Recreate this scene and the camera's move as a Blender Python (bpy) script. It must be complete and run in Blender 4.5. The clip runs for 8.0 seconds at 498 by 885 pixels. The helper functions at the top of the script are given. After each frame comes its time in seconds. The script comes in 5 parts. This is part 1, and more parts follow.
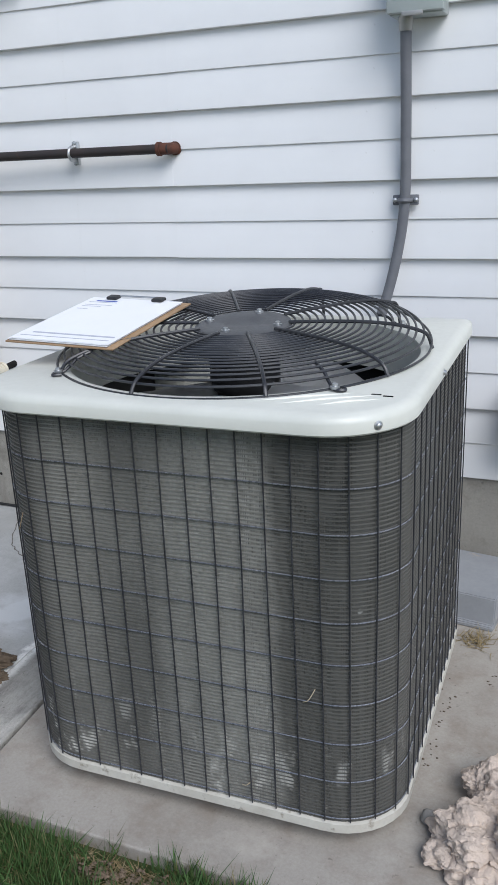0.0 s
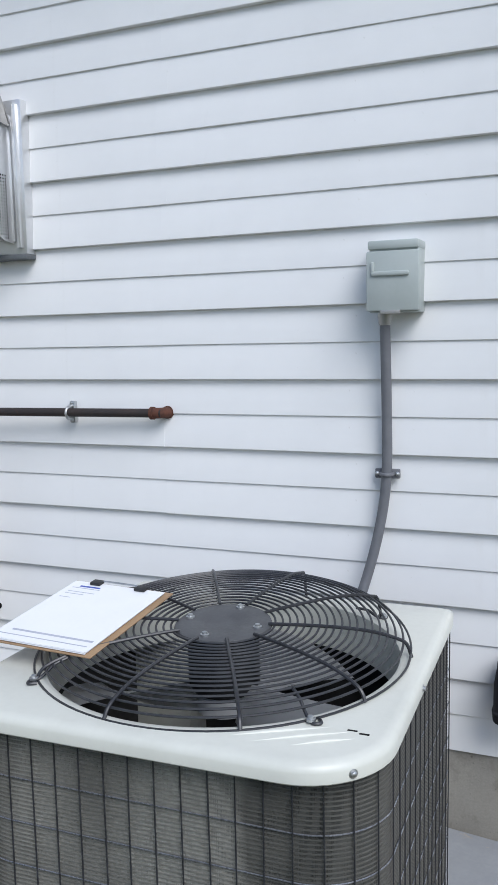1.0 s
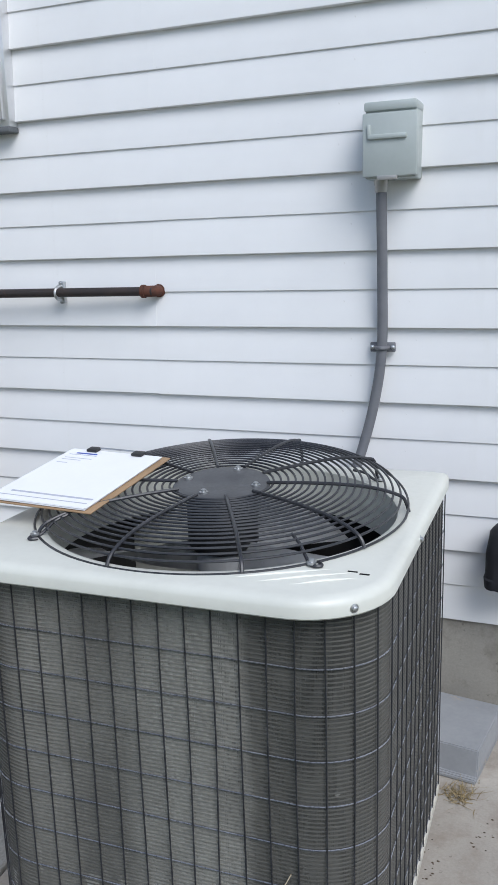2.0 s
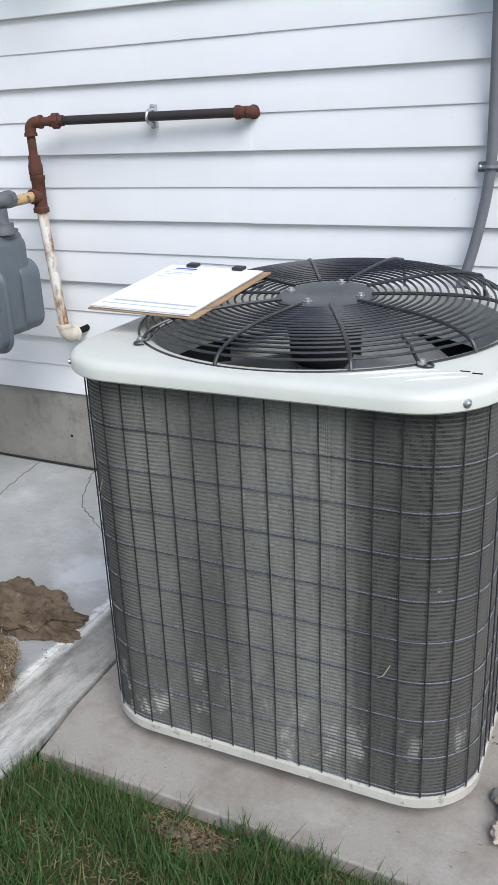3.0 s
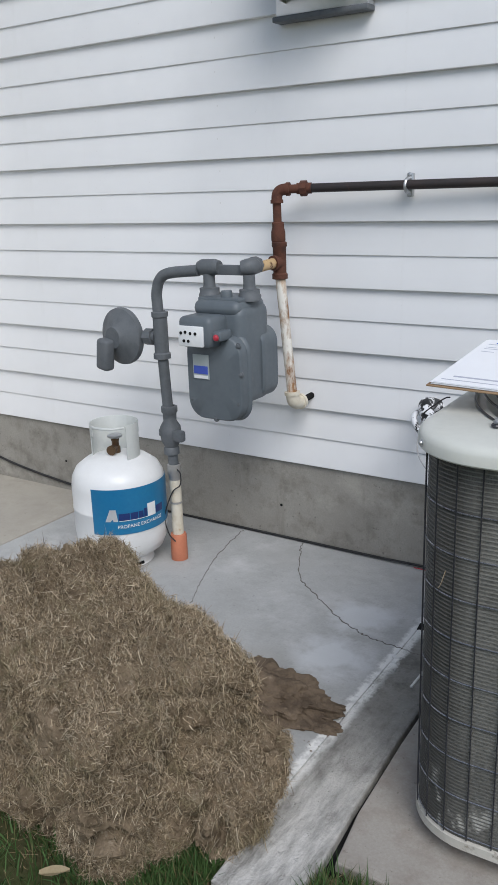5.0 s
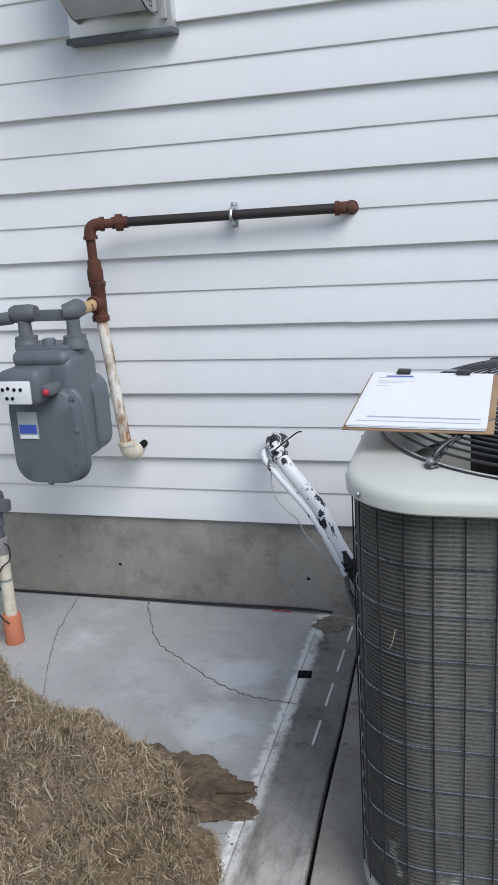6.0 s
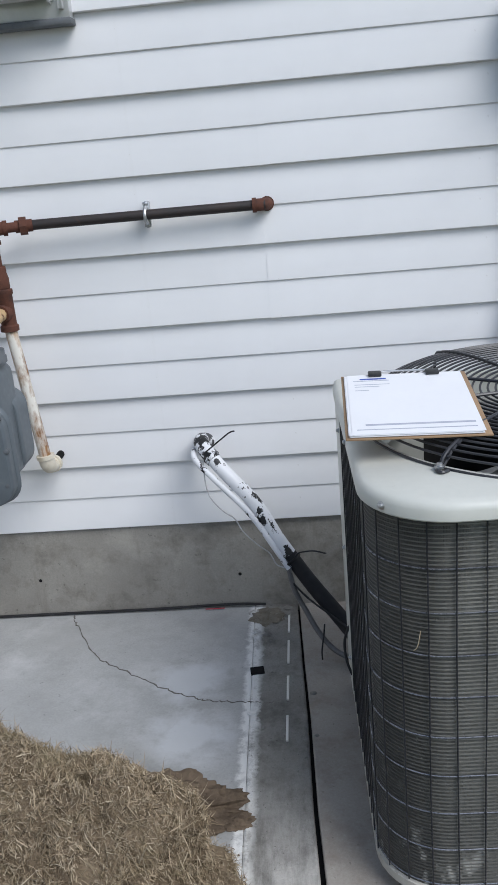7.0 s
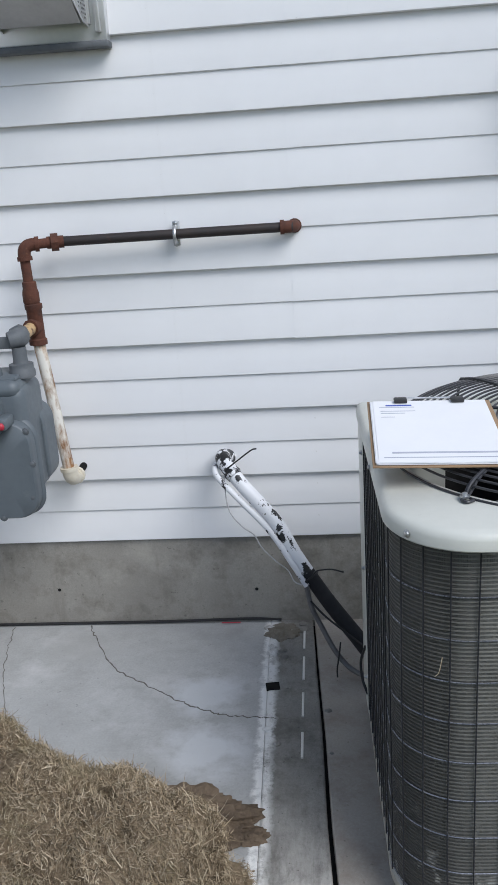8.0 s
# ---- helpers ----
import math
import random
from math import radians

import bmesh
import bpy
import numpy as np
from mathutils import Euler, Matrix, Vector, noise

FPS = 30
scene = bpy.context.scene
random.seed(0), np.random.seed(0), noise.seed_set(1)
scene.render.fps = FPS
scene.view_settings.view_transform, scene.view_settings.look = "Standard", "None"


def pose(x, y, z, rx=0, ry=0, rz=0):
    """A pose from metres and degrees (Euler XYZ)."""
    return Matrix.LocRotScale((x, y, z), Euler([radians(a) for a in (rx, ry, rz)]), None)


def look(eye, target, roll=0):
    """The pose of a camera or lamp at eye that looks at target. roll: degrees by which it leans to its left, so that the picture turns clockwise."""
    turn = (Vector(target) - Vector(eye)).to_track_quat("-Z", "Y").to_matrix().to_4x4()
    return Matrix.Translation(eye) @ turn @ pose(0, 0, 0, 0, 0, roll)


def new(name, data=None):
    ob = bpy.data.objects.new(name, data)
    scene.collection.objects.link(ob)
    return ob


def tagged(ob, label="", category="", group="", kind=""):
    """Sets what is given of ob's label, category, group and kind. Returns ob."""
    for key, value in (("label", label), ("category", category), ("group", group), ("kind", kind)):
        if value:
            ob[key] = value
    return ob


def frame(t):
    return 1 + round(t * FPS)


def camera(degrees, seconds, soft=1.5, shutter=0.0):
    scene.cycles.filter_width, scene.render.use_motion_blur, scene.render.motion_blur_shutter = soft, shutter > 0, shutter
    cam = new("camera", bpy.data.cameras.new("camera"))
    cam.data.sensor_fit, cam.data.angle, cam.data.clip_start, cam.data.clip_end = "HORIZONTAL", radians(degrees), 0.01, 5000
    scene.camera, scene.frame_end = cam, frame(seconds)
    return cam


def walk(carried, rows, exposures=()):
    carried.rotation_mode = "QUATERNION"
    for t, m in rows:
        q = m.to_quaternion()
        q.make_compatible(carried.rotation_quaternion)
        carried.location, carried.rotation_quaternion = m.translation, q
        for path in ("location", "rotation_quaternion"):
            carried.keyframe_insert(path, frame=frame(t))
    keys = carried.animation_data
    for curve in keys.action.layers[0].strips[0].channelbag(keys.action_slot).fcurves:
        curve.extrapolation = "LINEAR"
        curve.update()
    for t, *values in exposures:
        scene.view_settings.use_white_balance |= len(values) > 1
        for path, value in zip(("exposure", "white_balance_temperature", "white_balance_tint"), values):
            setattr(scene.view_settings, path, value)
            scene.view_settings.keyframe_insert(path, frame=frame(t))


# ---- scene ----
cam = camera(32.7, 8.0, soft=1.0)
PATH = [
    (0, (0.044, -0.045, 1.197), (-0.709, 1.691, 0.55), -2.6),
    (0.5, (0.049, -0.019, 1.285), (-0.742, 1.74, 0.755), -2.2),
    (1, (0.063, 0.003, 1.432), (-0.704, 1.834, 1.188), -1.2),
    (1.2, (0.07, 0.005, 1.485), (-0.669, 1.858, 1.349), -0.8),
    (2.3, (0.032, -0.015, 1.239), (-0.701, 1.737, 0.612), -2.3),
    (2.5, (0.026, -0.017, 1.208), (-0.711, 1.699, 0.492), -2.4),
    (3, (0.002, -0.051, 1.21), (-0.863, 1.602, 0.489), -2.5),
    (3.3, (-0.108, -0.109, 1.277), (-1.151, 1.492, 0.688), -1.6),
    (3.5, (-0.191, -0.125, 1.32), (-1.35, 1.43, 0.833), -1.1),
    (3.7, (-0.276, -0.166, 1.35), (-1.556, 1.333, 1.014), -0.0),
    (4, (-0.367, -0.209, 1.408), (-1.681, 1.272, 1.119), 0.4),
    (4.2, (-0.375, -0.251, 1.349), (-1.68, 1.237, 1.059), 0.6),
    (4.5, (-0.429, -0.265, 1.281), (-1.605, 1.277, 0.793), -0.2),
    (4.7, (-0.42, -0.232, 1.229), (-1.544, 1.322, 0.661), -0.8),
    (5.8, (-0.682, -0.093, 1.235), (-1.486, 1.659, 0.703), -6.8),
    (6, (-0.761, -0.094, 1.242), (-1.32, 1.748, 0.702), -3.8),
    (6.2, (-0.874, -0.084, 1.281), (-1.256, 1.793, 0.708), -4.7),
    (6.5, (-0.993, -0.095, 1.304), (-1.244, 1.789, 0.679), -5.1),
    (7, (-1.056, -0.105, 1.332), (-1.21, 1.787, 0.701), -5.1),
    (7.5, (-1.039, -0.139, 1.351), (-1.175, 1.754, 0.722), -5.8),
    (8, (-1.084, -0.126, 1.371), (-1.261, 1.769, 0.758), -3.8),
]
EXPOSURES = [(0.0, 0.03, 6200), (0.5, 0.16, 6170), (1.0, 0.02, 6150), (2.3, 0.12, 6200), (3.0, 0.28, 6300), (3.3, 0.05, 6330), (3.5, 0.03, 6350), (3.7, 0.05, 6380), (4.0, -0.22, 6420), (4.7, -0.2, 6400), (5.8, 0.0, 6250), (6.5, -0.07, 6230), (8.0, -0.05, 6230)]
walk(cam, [(t, look(eye, target, roll)) for t, eye, target, roll in PATH], [(t, stops, kelvin, 10) for t, stops, kelvin in EXPOSURES])

# ---------------------------------------------------------------- light
world = bpy.data.worlds.new("sky")
scene.world = world
world.use_nodes = True
wn = world.node_tree
sky = wn.nodes.new("ShaderNodeTexSky")
sky.sky_type, sky.sun_disc = "NISHITA", False
sky.sun_elevation, sky.sun_rotation = radians(46), radians(135)
sky.air_density, sky.dust_density, sky.ozone_density = 1.0, 1.2, 1.0
wn.links.new(sky.outputs["Color"], wn.nodes["Background"].inputs["Color"])
wn.nodes["Background"].inputs["Strength"].default_value = 0.135
sun_data = bpy.data.lights.new("sun", "SUN")
sun_data.energy, sun_data.angle, sun_data.color = 2.5, radians(36), (1.0, 0.99, 0.97)
sun = new("sun", sun_data)
sun.matrix_world = look((4.4, -4.4, 6.4), (0, 0, 0))

# ---------------------------------------------------------------- materials


def base_mat(name):
    m = bpy.data.materials.new(name)
    m.use_nodes = True
    nt = m.node_tree
    return m, nt, nt.nodes["Principled BSDF"]


def node(nt, kind, **values):
    n = nt.nodes.new(kind)
    for key, value in values.items():
        n.inputs[key.replace("_", " ")].default_value = value
    return n


def coords(nt, space="Object", scale=(1, 1, 1)):
    tc = nt.nodes.new("ShaderNodeTexCoord")
    mp = nt.nodes.new("ShaderNodeMapping")
    mp.inputs["Scale"].default_value = scale
    nt.links.new(tc.outputs[space], mp.inputs["Vector"])
    return mp.outputs["Vector"]


def noise_fac(nt, vec, scale, low, high, detail=6.0, rough=0.6):
    n = node(nt, "ShaderNodeTexNoise", Scale=scale, Detail=detail, Roughness=rough)
    nt.links.new(vec, n.inputs["Vector"])
    r = nt.nodes.new("ShaderNodeMapRange")
    r.inputs["From Min"].default_value, r.inputs["From Max"].default_value = low, high
    nt.links.new(n.outputs["Fac"], r.inputs["Value"])
    return r.outputs["Result"], n.outputs["Fac"]


def mixed(nt, fac, a, b):
    """Colour a where fac is 0, b where it is 1; a and b are colours or sockets."""
    m = nt.nodes.new("ShaderNodeMix")
    m.data_type = "RGBA"
    nt.links.new(fac, m.inputs["Factor"])
    for sock, value in ((m.inputs["A"], a), (m.inputs["B"], b)):
        if isinstance(value, tuple):
            sock.default_value = (*value, 1)
        else:
            nt.links.new(value, sock)
    return m.outputs["Result"]


def maths(nt, op, a, b=None, clamp=False):
    m = nt.nodes.new("ShaderNodeMath")
    m.operation, m.use_clamp = op, clamp
    for sock, value in zip(m.inputs, (a, b)):
        if value is None:
            continue
        if isinstance(value, (int, float)):
            sock.default_value = value
        else:
            nt.links.new(value, sock)
    return m.outputs["Value"]


def bumped(nt, bsdf, height, strength, distance=0.002):
    b = node(nt, "ShaderNodeBump", Strength=strength, Distance=distance)
    nt.links.new(height, b.inputs["Height"])
    nt.links.new(b.outputs["Normal"], bsdf.inputs["Normal"])


def surface(name, a, b, c=None, scale=6.0, fine=90.0, rough=0.6, metal=0.0, bump=0.15, distance=0.001,
            patch=(0.45, 0.65), stain=(0.6, 0.72), space="Object", stretch=(1, 1, 1), rough_var=0.1, spec=0.5):
    """Two colours mixed by coarse and fine noise, an optional third as stains, with fine relief."""
    m, nt, bsdf = base_mat(name)
    vec = coords(nt, space, stretch)
    coarse, _ = noise_fac(nt, vec, scale, patch[0], patch[1])
    grain, raw = noise_fac(nt, vec, fine, 0.3, 0.7)
    fac = maths(nt, "ADD", maths(nt, "MULTIPLY", coarse, 0.7), maths(nt, "MULTIPLY", grain, 0.3), True)
    col = mixed(nt, fac, a, b)
    if c:
        st, _ = noise_fac(nt, vec, scale * 2.3, stain[0], stain[1], 8.0, 0.7)
        col = mixed(nt, st, col, c)
    nt.links.new(col, bsdf.inputs["Base Color"])
    bsdf.inputs["Metallic"].default_value = metal
    bsdf.inputs["Specular IOR Level"].default_value = spec
    nt.links.new(maths(nt, "ADD", rough - rough_var / 2, maths(nt, "MULTIPLY", grain, rough_var)), bsdf.inputs["Roughness"])
    if bump:
        bumped(nt, bsdf, raw, bump, distance)
    return m


def siding_mat(name, a, b):
    m, nt, bsdf = base_mat(name)
    vec = coords(nt, "Object", (1, 1, 1))
    grain_vec = coords(nt, "Object", (3, 3, 60))
    coarse, _ = noise_fac(nt, vec, 1.6, 0.4, 0.7)
    streak, _ = noise_fac(nt, coords(nt, "Object", (9, 9, 1.2)), 1.0, 0.62, 0.8, 5.0)
    grain, raw = noise_fac(nt, grain_vec, 3.0, 0.3, 0.7, 4.0)
    col = mixed(nt, coarse, a, b)
    col = mixed(nt, maths(nt, "MULTIPLY", streak, 0.35), col, (0.60, 0.595, 0.57))
    spots, _ = noise_fac(nt, vec, 55.0, 0.74, 0.78, 2.0)
    col = mixed(nt, maths(nt, "MULTIPLY", spots, 0.3), col, (0.45, 0.43, 0.4))
    nt.links.new(col, bsdf.inputs["Base Color"])
    bsdf.inputs["Roughness"].default_value = 0.42
    bsdf.inputs["Specular IOR Level"].default_value = 0.4
    bumped(nt, bsdf, raw, 0.12, 0.0008)
    return m


def concrete_mat(name, a, b, dark, stripe=False, stains=0.6, marks=(), relief=0.0015, scuffs=False):
    m, nt, bsdf = base_mat(name)
    vec = coords(nt)
    coarse, _ = noise_fac(nt, vec, 2.2, 0.38, 0.66, 5.0)
    mid, _ = noise_fac(nt, vec, 9.0, 0.47, 0.67, 8.0, 0.72)
    grain, raw = noise_fac(nt, vec, 160.0, 0.3, 0.7, 6.0, 0.7)
    pits, _ = noise_fac(nt, vec, 60.0, 0.66, 0.72, 3.0)
    col = mixed(nt, coarse, a, b)
    col = mixed(nt, maths(nt, "MULTIPLY", mid, stains), col, dark)
    col = mixed(nt, maths(nt, "MULTIPLY", grain, 0.42), col, tuple(v * 0.62 for v in b))
    col = mixed(nt, maths(nt, "MULTIPLY", pits, 0.5), col, tuple(v * 0.5 for v in dark))
    bloom, _ = noise_fac(nt, vec, 3.4, 0.55, 0.72, 9.0, 0.7)
    col = mixed(nt, maths(nt, "MULTIPLY", bloom, 0.5), col, tuple(min(0.62, v * 1.35) for v in a))
    run, _ = noise_fac(nt, coords(nt, "Object", (9, 9, 1.1)), 2.2, 0.58, 0.72, 6.0, 0.7)
    col = mixed(nt, maths(nt, "MULTIPLY", run, 0.35), col, dark)
    for x, y, size, tone, strength in marks:
        wob = node(nt, "ShaderNodeTexNoise", Scale=9.0, Detail=5.0, Roughness=0.65)
        nt.links.new(vec, wob.inputs["Vector"])
        gap = nt.nodes.new("ShaderNodeVectorMath")
        gap.operation = "DISTANCE"
        nt.links.new(vec, gap.inputs[0])
        gap.inputs[1].default_value = (x, y, 0.0)
        edge = maths(nt, "ADD", gap.outputs["Value"], maths(nt, "MULTIPLY", maths(nt, "SUBTRACT", wob.outputs["Fac"], 0.5), size * 1.5))
        r = nt.nodes.new("ShaderNodeMapRange")
        r.inputs["From Min"].default_value, r.inputs["From Max"].default_value = size, size * 0.45
        nt.links.new(edge, r.inputs["Value"])
        col = mixed(nt, maths(nt, "MULTIPLY", r.outputs["Result"], strength), col, tone)
    if stripe:
        sep = nt.nodes.new("ShaderNodeSeparateXYZ")
        nt.links.new(vec, sep.inputs[0])
        n = node(nt, "ShaderNodeTexNoise", Scale=28.0, Detail=6.0, Roughness=0.7)
        nt.links.new(vec, n.inputs["Vector"])
        wob = maths(nt, "MULTIPLY", maths(nt, "SUBTRACT", n.outputs["Fac"], 0.5), 0.05)
        # worn line of white paint along the strip's edge
        line_x = maths(nt, "ADD", maths(nt, "MULTIPLY", sep.outputs["Y"], -0.012), -1.240)
        off = maths(nt, "ABSOLUTE", maths(nt, "ADD", maths(nt, "SUBTRACT", sep.outputs["X"], line_x), wob))
        r = nt.nodes.new("ShaderNodeMapRange")
        r.inputs["From Min"].default_value, r.inputs["From Max"].default_value = 0.027, 0.013
        nt.links.new(off, r.inputs["Value"])
        wear, _ = noise_fac(nt, vec, 14.0, 0.30, 0.50, 7.0, 0.75)
        paint = maths(nt, "MULTIPLY", r.outputs["Result"], wear)
        col = mixed(nt, paint, col, (0.78, 0.78, 0.76))
    if scuffs:
        # pale scraped streaks that grow towards the free end of the strip
        near = nt.nodes.new("ShaderNodeMapRange")
        near.inputs["From Min"].default_value, near.inputs["From Max"].default_value = 1.55, 1.0
        nt.links.new(sep.outputs["Y"], near.inputs["Value"])
        streak, _ = noise_fac(nt, coords(nt, "Object", (20, 4.5, 1)), 1.0, 0.38, 0.60, 10.0, 0.75)
        col = mixed(nt, maths(nt, "MULTIPLY", maths(nt, "MULTIPLY", streak, near.outputs["Result"]), 0.9), col, (0.70, 0.68, 0.64))
        dark_spot, _ = noise_fac(nt, coords(nt, "Object", (22, 9, 1)), 1.0, 0.56, 0.68, 8.0, 0.75)
        col = mixed(nt, maths(nt, "MULTIPLY", dark_spot, 0.40), col, (0.08, 0.075, 0.068))
    nt.links.new(col, bsdf.inputs["Base Color"])
    nt.links.new(maths(nt, "ADD", 0.62, maths(nt, "MULTIPLY", coarse, 0.25)), bsdf.inputs["Roughness"])
    bumped(nt, bsdf, maths(nt, "ADD", raw, maths(nt, "MULTIPLY", pits, -0.6)), 0.35 if relief < 0.002 else 0.8, relief)
    return m


def chipped_mat(name, paint, under, scale, low, high, rough=0.5, under2=None, stretch=(1, 1, 1)):
    """Paint that has flaked off in patches and shows what is under it."""
    m, nt, bsdf = base_mat(name)
    vec = coords(nt, "Object", stretch)
    chip, _ = noise_fac(nt, vec, scale, low, high, 6.0, 0.65)
    tone, _ = noise_fac(nt, vec, scale * 0.6, 0.35, 0.65)
    low_col = mixed(nt, tone, under, under2 or tuple(v * 0.6 for v in under))
    col = mixed(nt, chip, paint, low_col)
    nt.links.new(col, bsdf.inputs["Base Color"])
    bsdf.inputs["Roughness"].default_value = rough
    bumped(nt, bsdf, maths(nt, "SUBTRACT", 1.0, chip), 0.5, 0.001)
    return m


def dust_and_corner_shade(nt, vec):
    """1 where dust has caked on the coil: most of the front face, up to a ragged edge; 0 round the corners, whose
    darker tones paint in the shade between fins.
    """
    sep = nt.nodes.new("ShaderNodeSeparateXYZ")
    nt.links.new(vec, sep.inputs[0])
    wob = node(nt, "ShaderNodeTexNoise", Scale=9.0, Detail=3.0)
    nt.links.new(vec, wob.inputs["Vector"])
    shift = maths(nt, "MULTIPLY", maths(nt, "SUBTRACT", wob.outputs["Fac"], 0.5), 0.05)
    out = None
    for axis, lo, hi in (("X", 0.185, 0.160), ("Y", -0.335, -0.350), ("X", -0.31, -0.20)):
        r = nt.nodes.new("ShaderNodeMapRange")
        r.inputs["From Min"].default_value, r.inputs["From Max"].default_value = lo, hi
        value = sep.outputs[axis] if axis == "Y" else maths(nt, "ADD", sep.outputs[axis], shift)
        nt.links.new(value, r.inputs["Value"])
        out = r.outputs["Result"] if out is None else maths(nt, "MULTIPLY", out, r.outputs["Result"])
    patchy, _ = noise_fac(nt, coords(nt, "Object", (1, 1, 0.5)), 6.0, 0.3, 0.6, 5.0)
    return maths(nt, "MULTIPLY", out, maths(nt, "ADD", 0.45, maths(nt, "MULTIPLY", patchy, 0.55)))


def tube_mat():
    m, nt, bsdf = base_mat("dusty_tube_edge")
    vec = coords(nt)
    caked = dust_and_corner_shade(nt, vec)
    tall = coords(nt, "Object", (1, 1, 0.3))
    coarse, _ = noise_fac(nt, tall, 5.0, 0.36, 0.64)
    grain, raw = noise_fac(nt, vec, 140.0, 0.3, 0.7)
    # dusty tones in front, darker ones for shade painted round the corners
    col = mixed(nt, coarse, mixed(nt, caked, (0.075, 0.074, 0.068), (0.15, 0.147, 0.135)), mixed(nt, caked, (0.15, 0.147, 0.133), (0.34, 0.333, 0.30)))
    col = mixed(nt, maths(nt, "MULTIPLY", grain, 0.3), col, (0.10, 0.098, 0.09))
    blot, _ = noise_fac(nt, tall, 12.0, 0.60, 0.72, 8.0, 0.7)
    col = mixed(nt, maths(nt, "MULTIPLY", blot, caked), col, (0.47, 0.46, 0.42))
    nt.links.new(col, bsdf.inputs["Base Color"])
    bsdf.inputs["Metallic"].default_value = 0.2
    bsdf.inputs["Roughness"].default_value = 0.5
    bumped(nt, bsdf, raw, 0.1, 0.001)
    return m


def coil_mat():
    m, nt, bsdf = base_mat("dusty_coil_fins")
    vec = coords(nt)
    tall = coords(nt, "Object", (1, 1, 0.18))
    coarse, _ = noise_fac(nt, tall, 7.0, 0.4, 0.62, 4.0)
    grain, raw = noise_fac(nt, vec, 120.0, 0.35, 0.7)
    fine = coords(nt, "Object", (1, 1, 0.04))
    _, comb = noise_fac(nt, fine, 900.0, 0.3, 0.7, 1.0)
    caked = dust_and_corner_shade(nt, vec)
    # pale dust in front; the corners' fin-gap shade is in the dark tones
    dust = mixed(nt, coarse, mixed(nt, caked, (0.082, 0.082, 0.077), (0.28, 0.275, 0.25)), mixed(nt, caked, (0.145, 0.142, 0.13), (0.42, 0.415, 0.38)))
    col = mixed(nt, maths(nt, "MULTIPLY", grain, 0.45), dust, (0.09, 0.088, 0.08))
    # pale deposits low on the fins
    sep = nt.nodes.new("ShaderNodeSeparateXYZ")
    nt.links.new(vec, sep.inputs[0])
    low = nt.nodes.new("ShaderNodeMapRange")
    low.inputs["From Min"].default_value, low.inputs["From Max"].default_value = 0.30, 0.10
    nt.links.new(sep.outputs["Z"], low.inputs["Value"])
    blot, _ = noise_fac(nt, coords(nt, "Object", (1, 1, 0.55)), 22.0, 0.56, 0.64, 3.0)
    col = mixed(nt, maths(nt, "MULTIPLY", blot, low.outputs["Result"]), col, (0.62, 0.61, 0.57))
    speck, _ = noise_fac(nt, vec, 40.0, 0.73, 0.77, 2.0)
    col = mixed(nt, maths(nt, "MULTIPLY", speck, 0.6), col, (0.5, 0.49, 0.46))
    nt.links.new(col, bsdf.inputs["Base Color"])
    bsdf.inputs["Metallic"].default_value = 0.25
    bsdf.inputs["Roughness"].default_value = 0.52
    bumped(nt, bsdf, comb, 0.35, 0.001)
    return m


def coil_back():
    # near-black for the shade behind the fins, shared by the rear panel
    return surface("coil_shade_black", (0.018, 0.018, 0.018), (0.03, 0.03, 0.029), scale=10, fine=120, rough=0.6, metal=0.2, bump=0.1)


def varied_mat(name, colors, rough=0.8, patch=0.32, tint=None):
    """Many small pieces: each takes its own tone."""
    m, nt, bsdf = base_mat(name)
    ramp = nt.nodes.new("ShaderNodeValToRGB")
    els = ramp.color_ramp.elements
    while len(els) < len(colors):
        els.new(0.5)
    for n, (el, c) in enumerate(zip(els, colors)):
        el.position, el.color = n / (len(colors) - 1), (*c, 1)
    geo = nt.nodes.new("ShaderNodeNewGeometry")
    nt.links.new(geo.outputs["Random Per Island"], ramp.inputs["Fac"])
    big, _ = noise_fac(nt, coords(nt), 7.0, 0.35, 0.7)
    col = mixed(nt, maths(nt, "MULTIPLY", big, patch), ramp.outputs["Color"], tuple(v * 0.55 for v in colors[0]))
    if tint:
        spot, _ = noise_fac(nt, coords(nt), 11.0, 0.52, 0.66, 5.0)
        col = mixed(nt, maths(nt, "MULTIPLY", spot, 0.45), col, tint)
    nt.links.new(col, bsdf.inputs["Base Color"])
    bsdf.inputs["Roughness"].default_value = rough
    bsdf.inputs["Specular IOR Level"].default_value = 0.2
    return m


SIDING = siding_mat("white_vinyl_siding", (0.80, 0.805, 0.81), (0.74, 0.745, 0.75))
TRIM = surface("white_trim", (0.78, 0.78, 0.77), (0.70, 0.70, 0.69), scale=4, rough=0.45, bump=0.05)
FOUND = concrete_mat("foundation_concrete", (0.37, 0.352, 0.312), (0.265, 0.252, 0.225), (0.155, 0.142, 0.12), stains=0.85)
SLAB = concrete_mat("walk_concrete", (0.47, 0.475, 0.47), (0.39, 0.395, 0.39), (0.31, 0.31, 0.30), stripe=True, stains=0.6, marks=((-1.43, 1.86, 0.12, (0.60, 0.62, 0.64), 0.7), (-1.41, 1.63, 0.13, (0.62, 0.64, 0.66), 0.75), (-1.56, 1.52, 0.10, (0.36, 0.355, 0.34), 0.6), (-1.95, 1.30, 0.16, (0.34, 0.32, 0.28), 0.6), (-1.85, 2.13, 0.13, (0.36, 0.36, 0.35), 0.5)))
STRIP = concrete_mat("rough_concrete_strip", (0.33, 0.322, 0.295), (0.215, 0.208, 0.19), (0.115, 0.108, 0.095), stripe=True, stains=0.95, relief=0.004, scuffs=True)
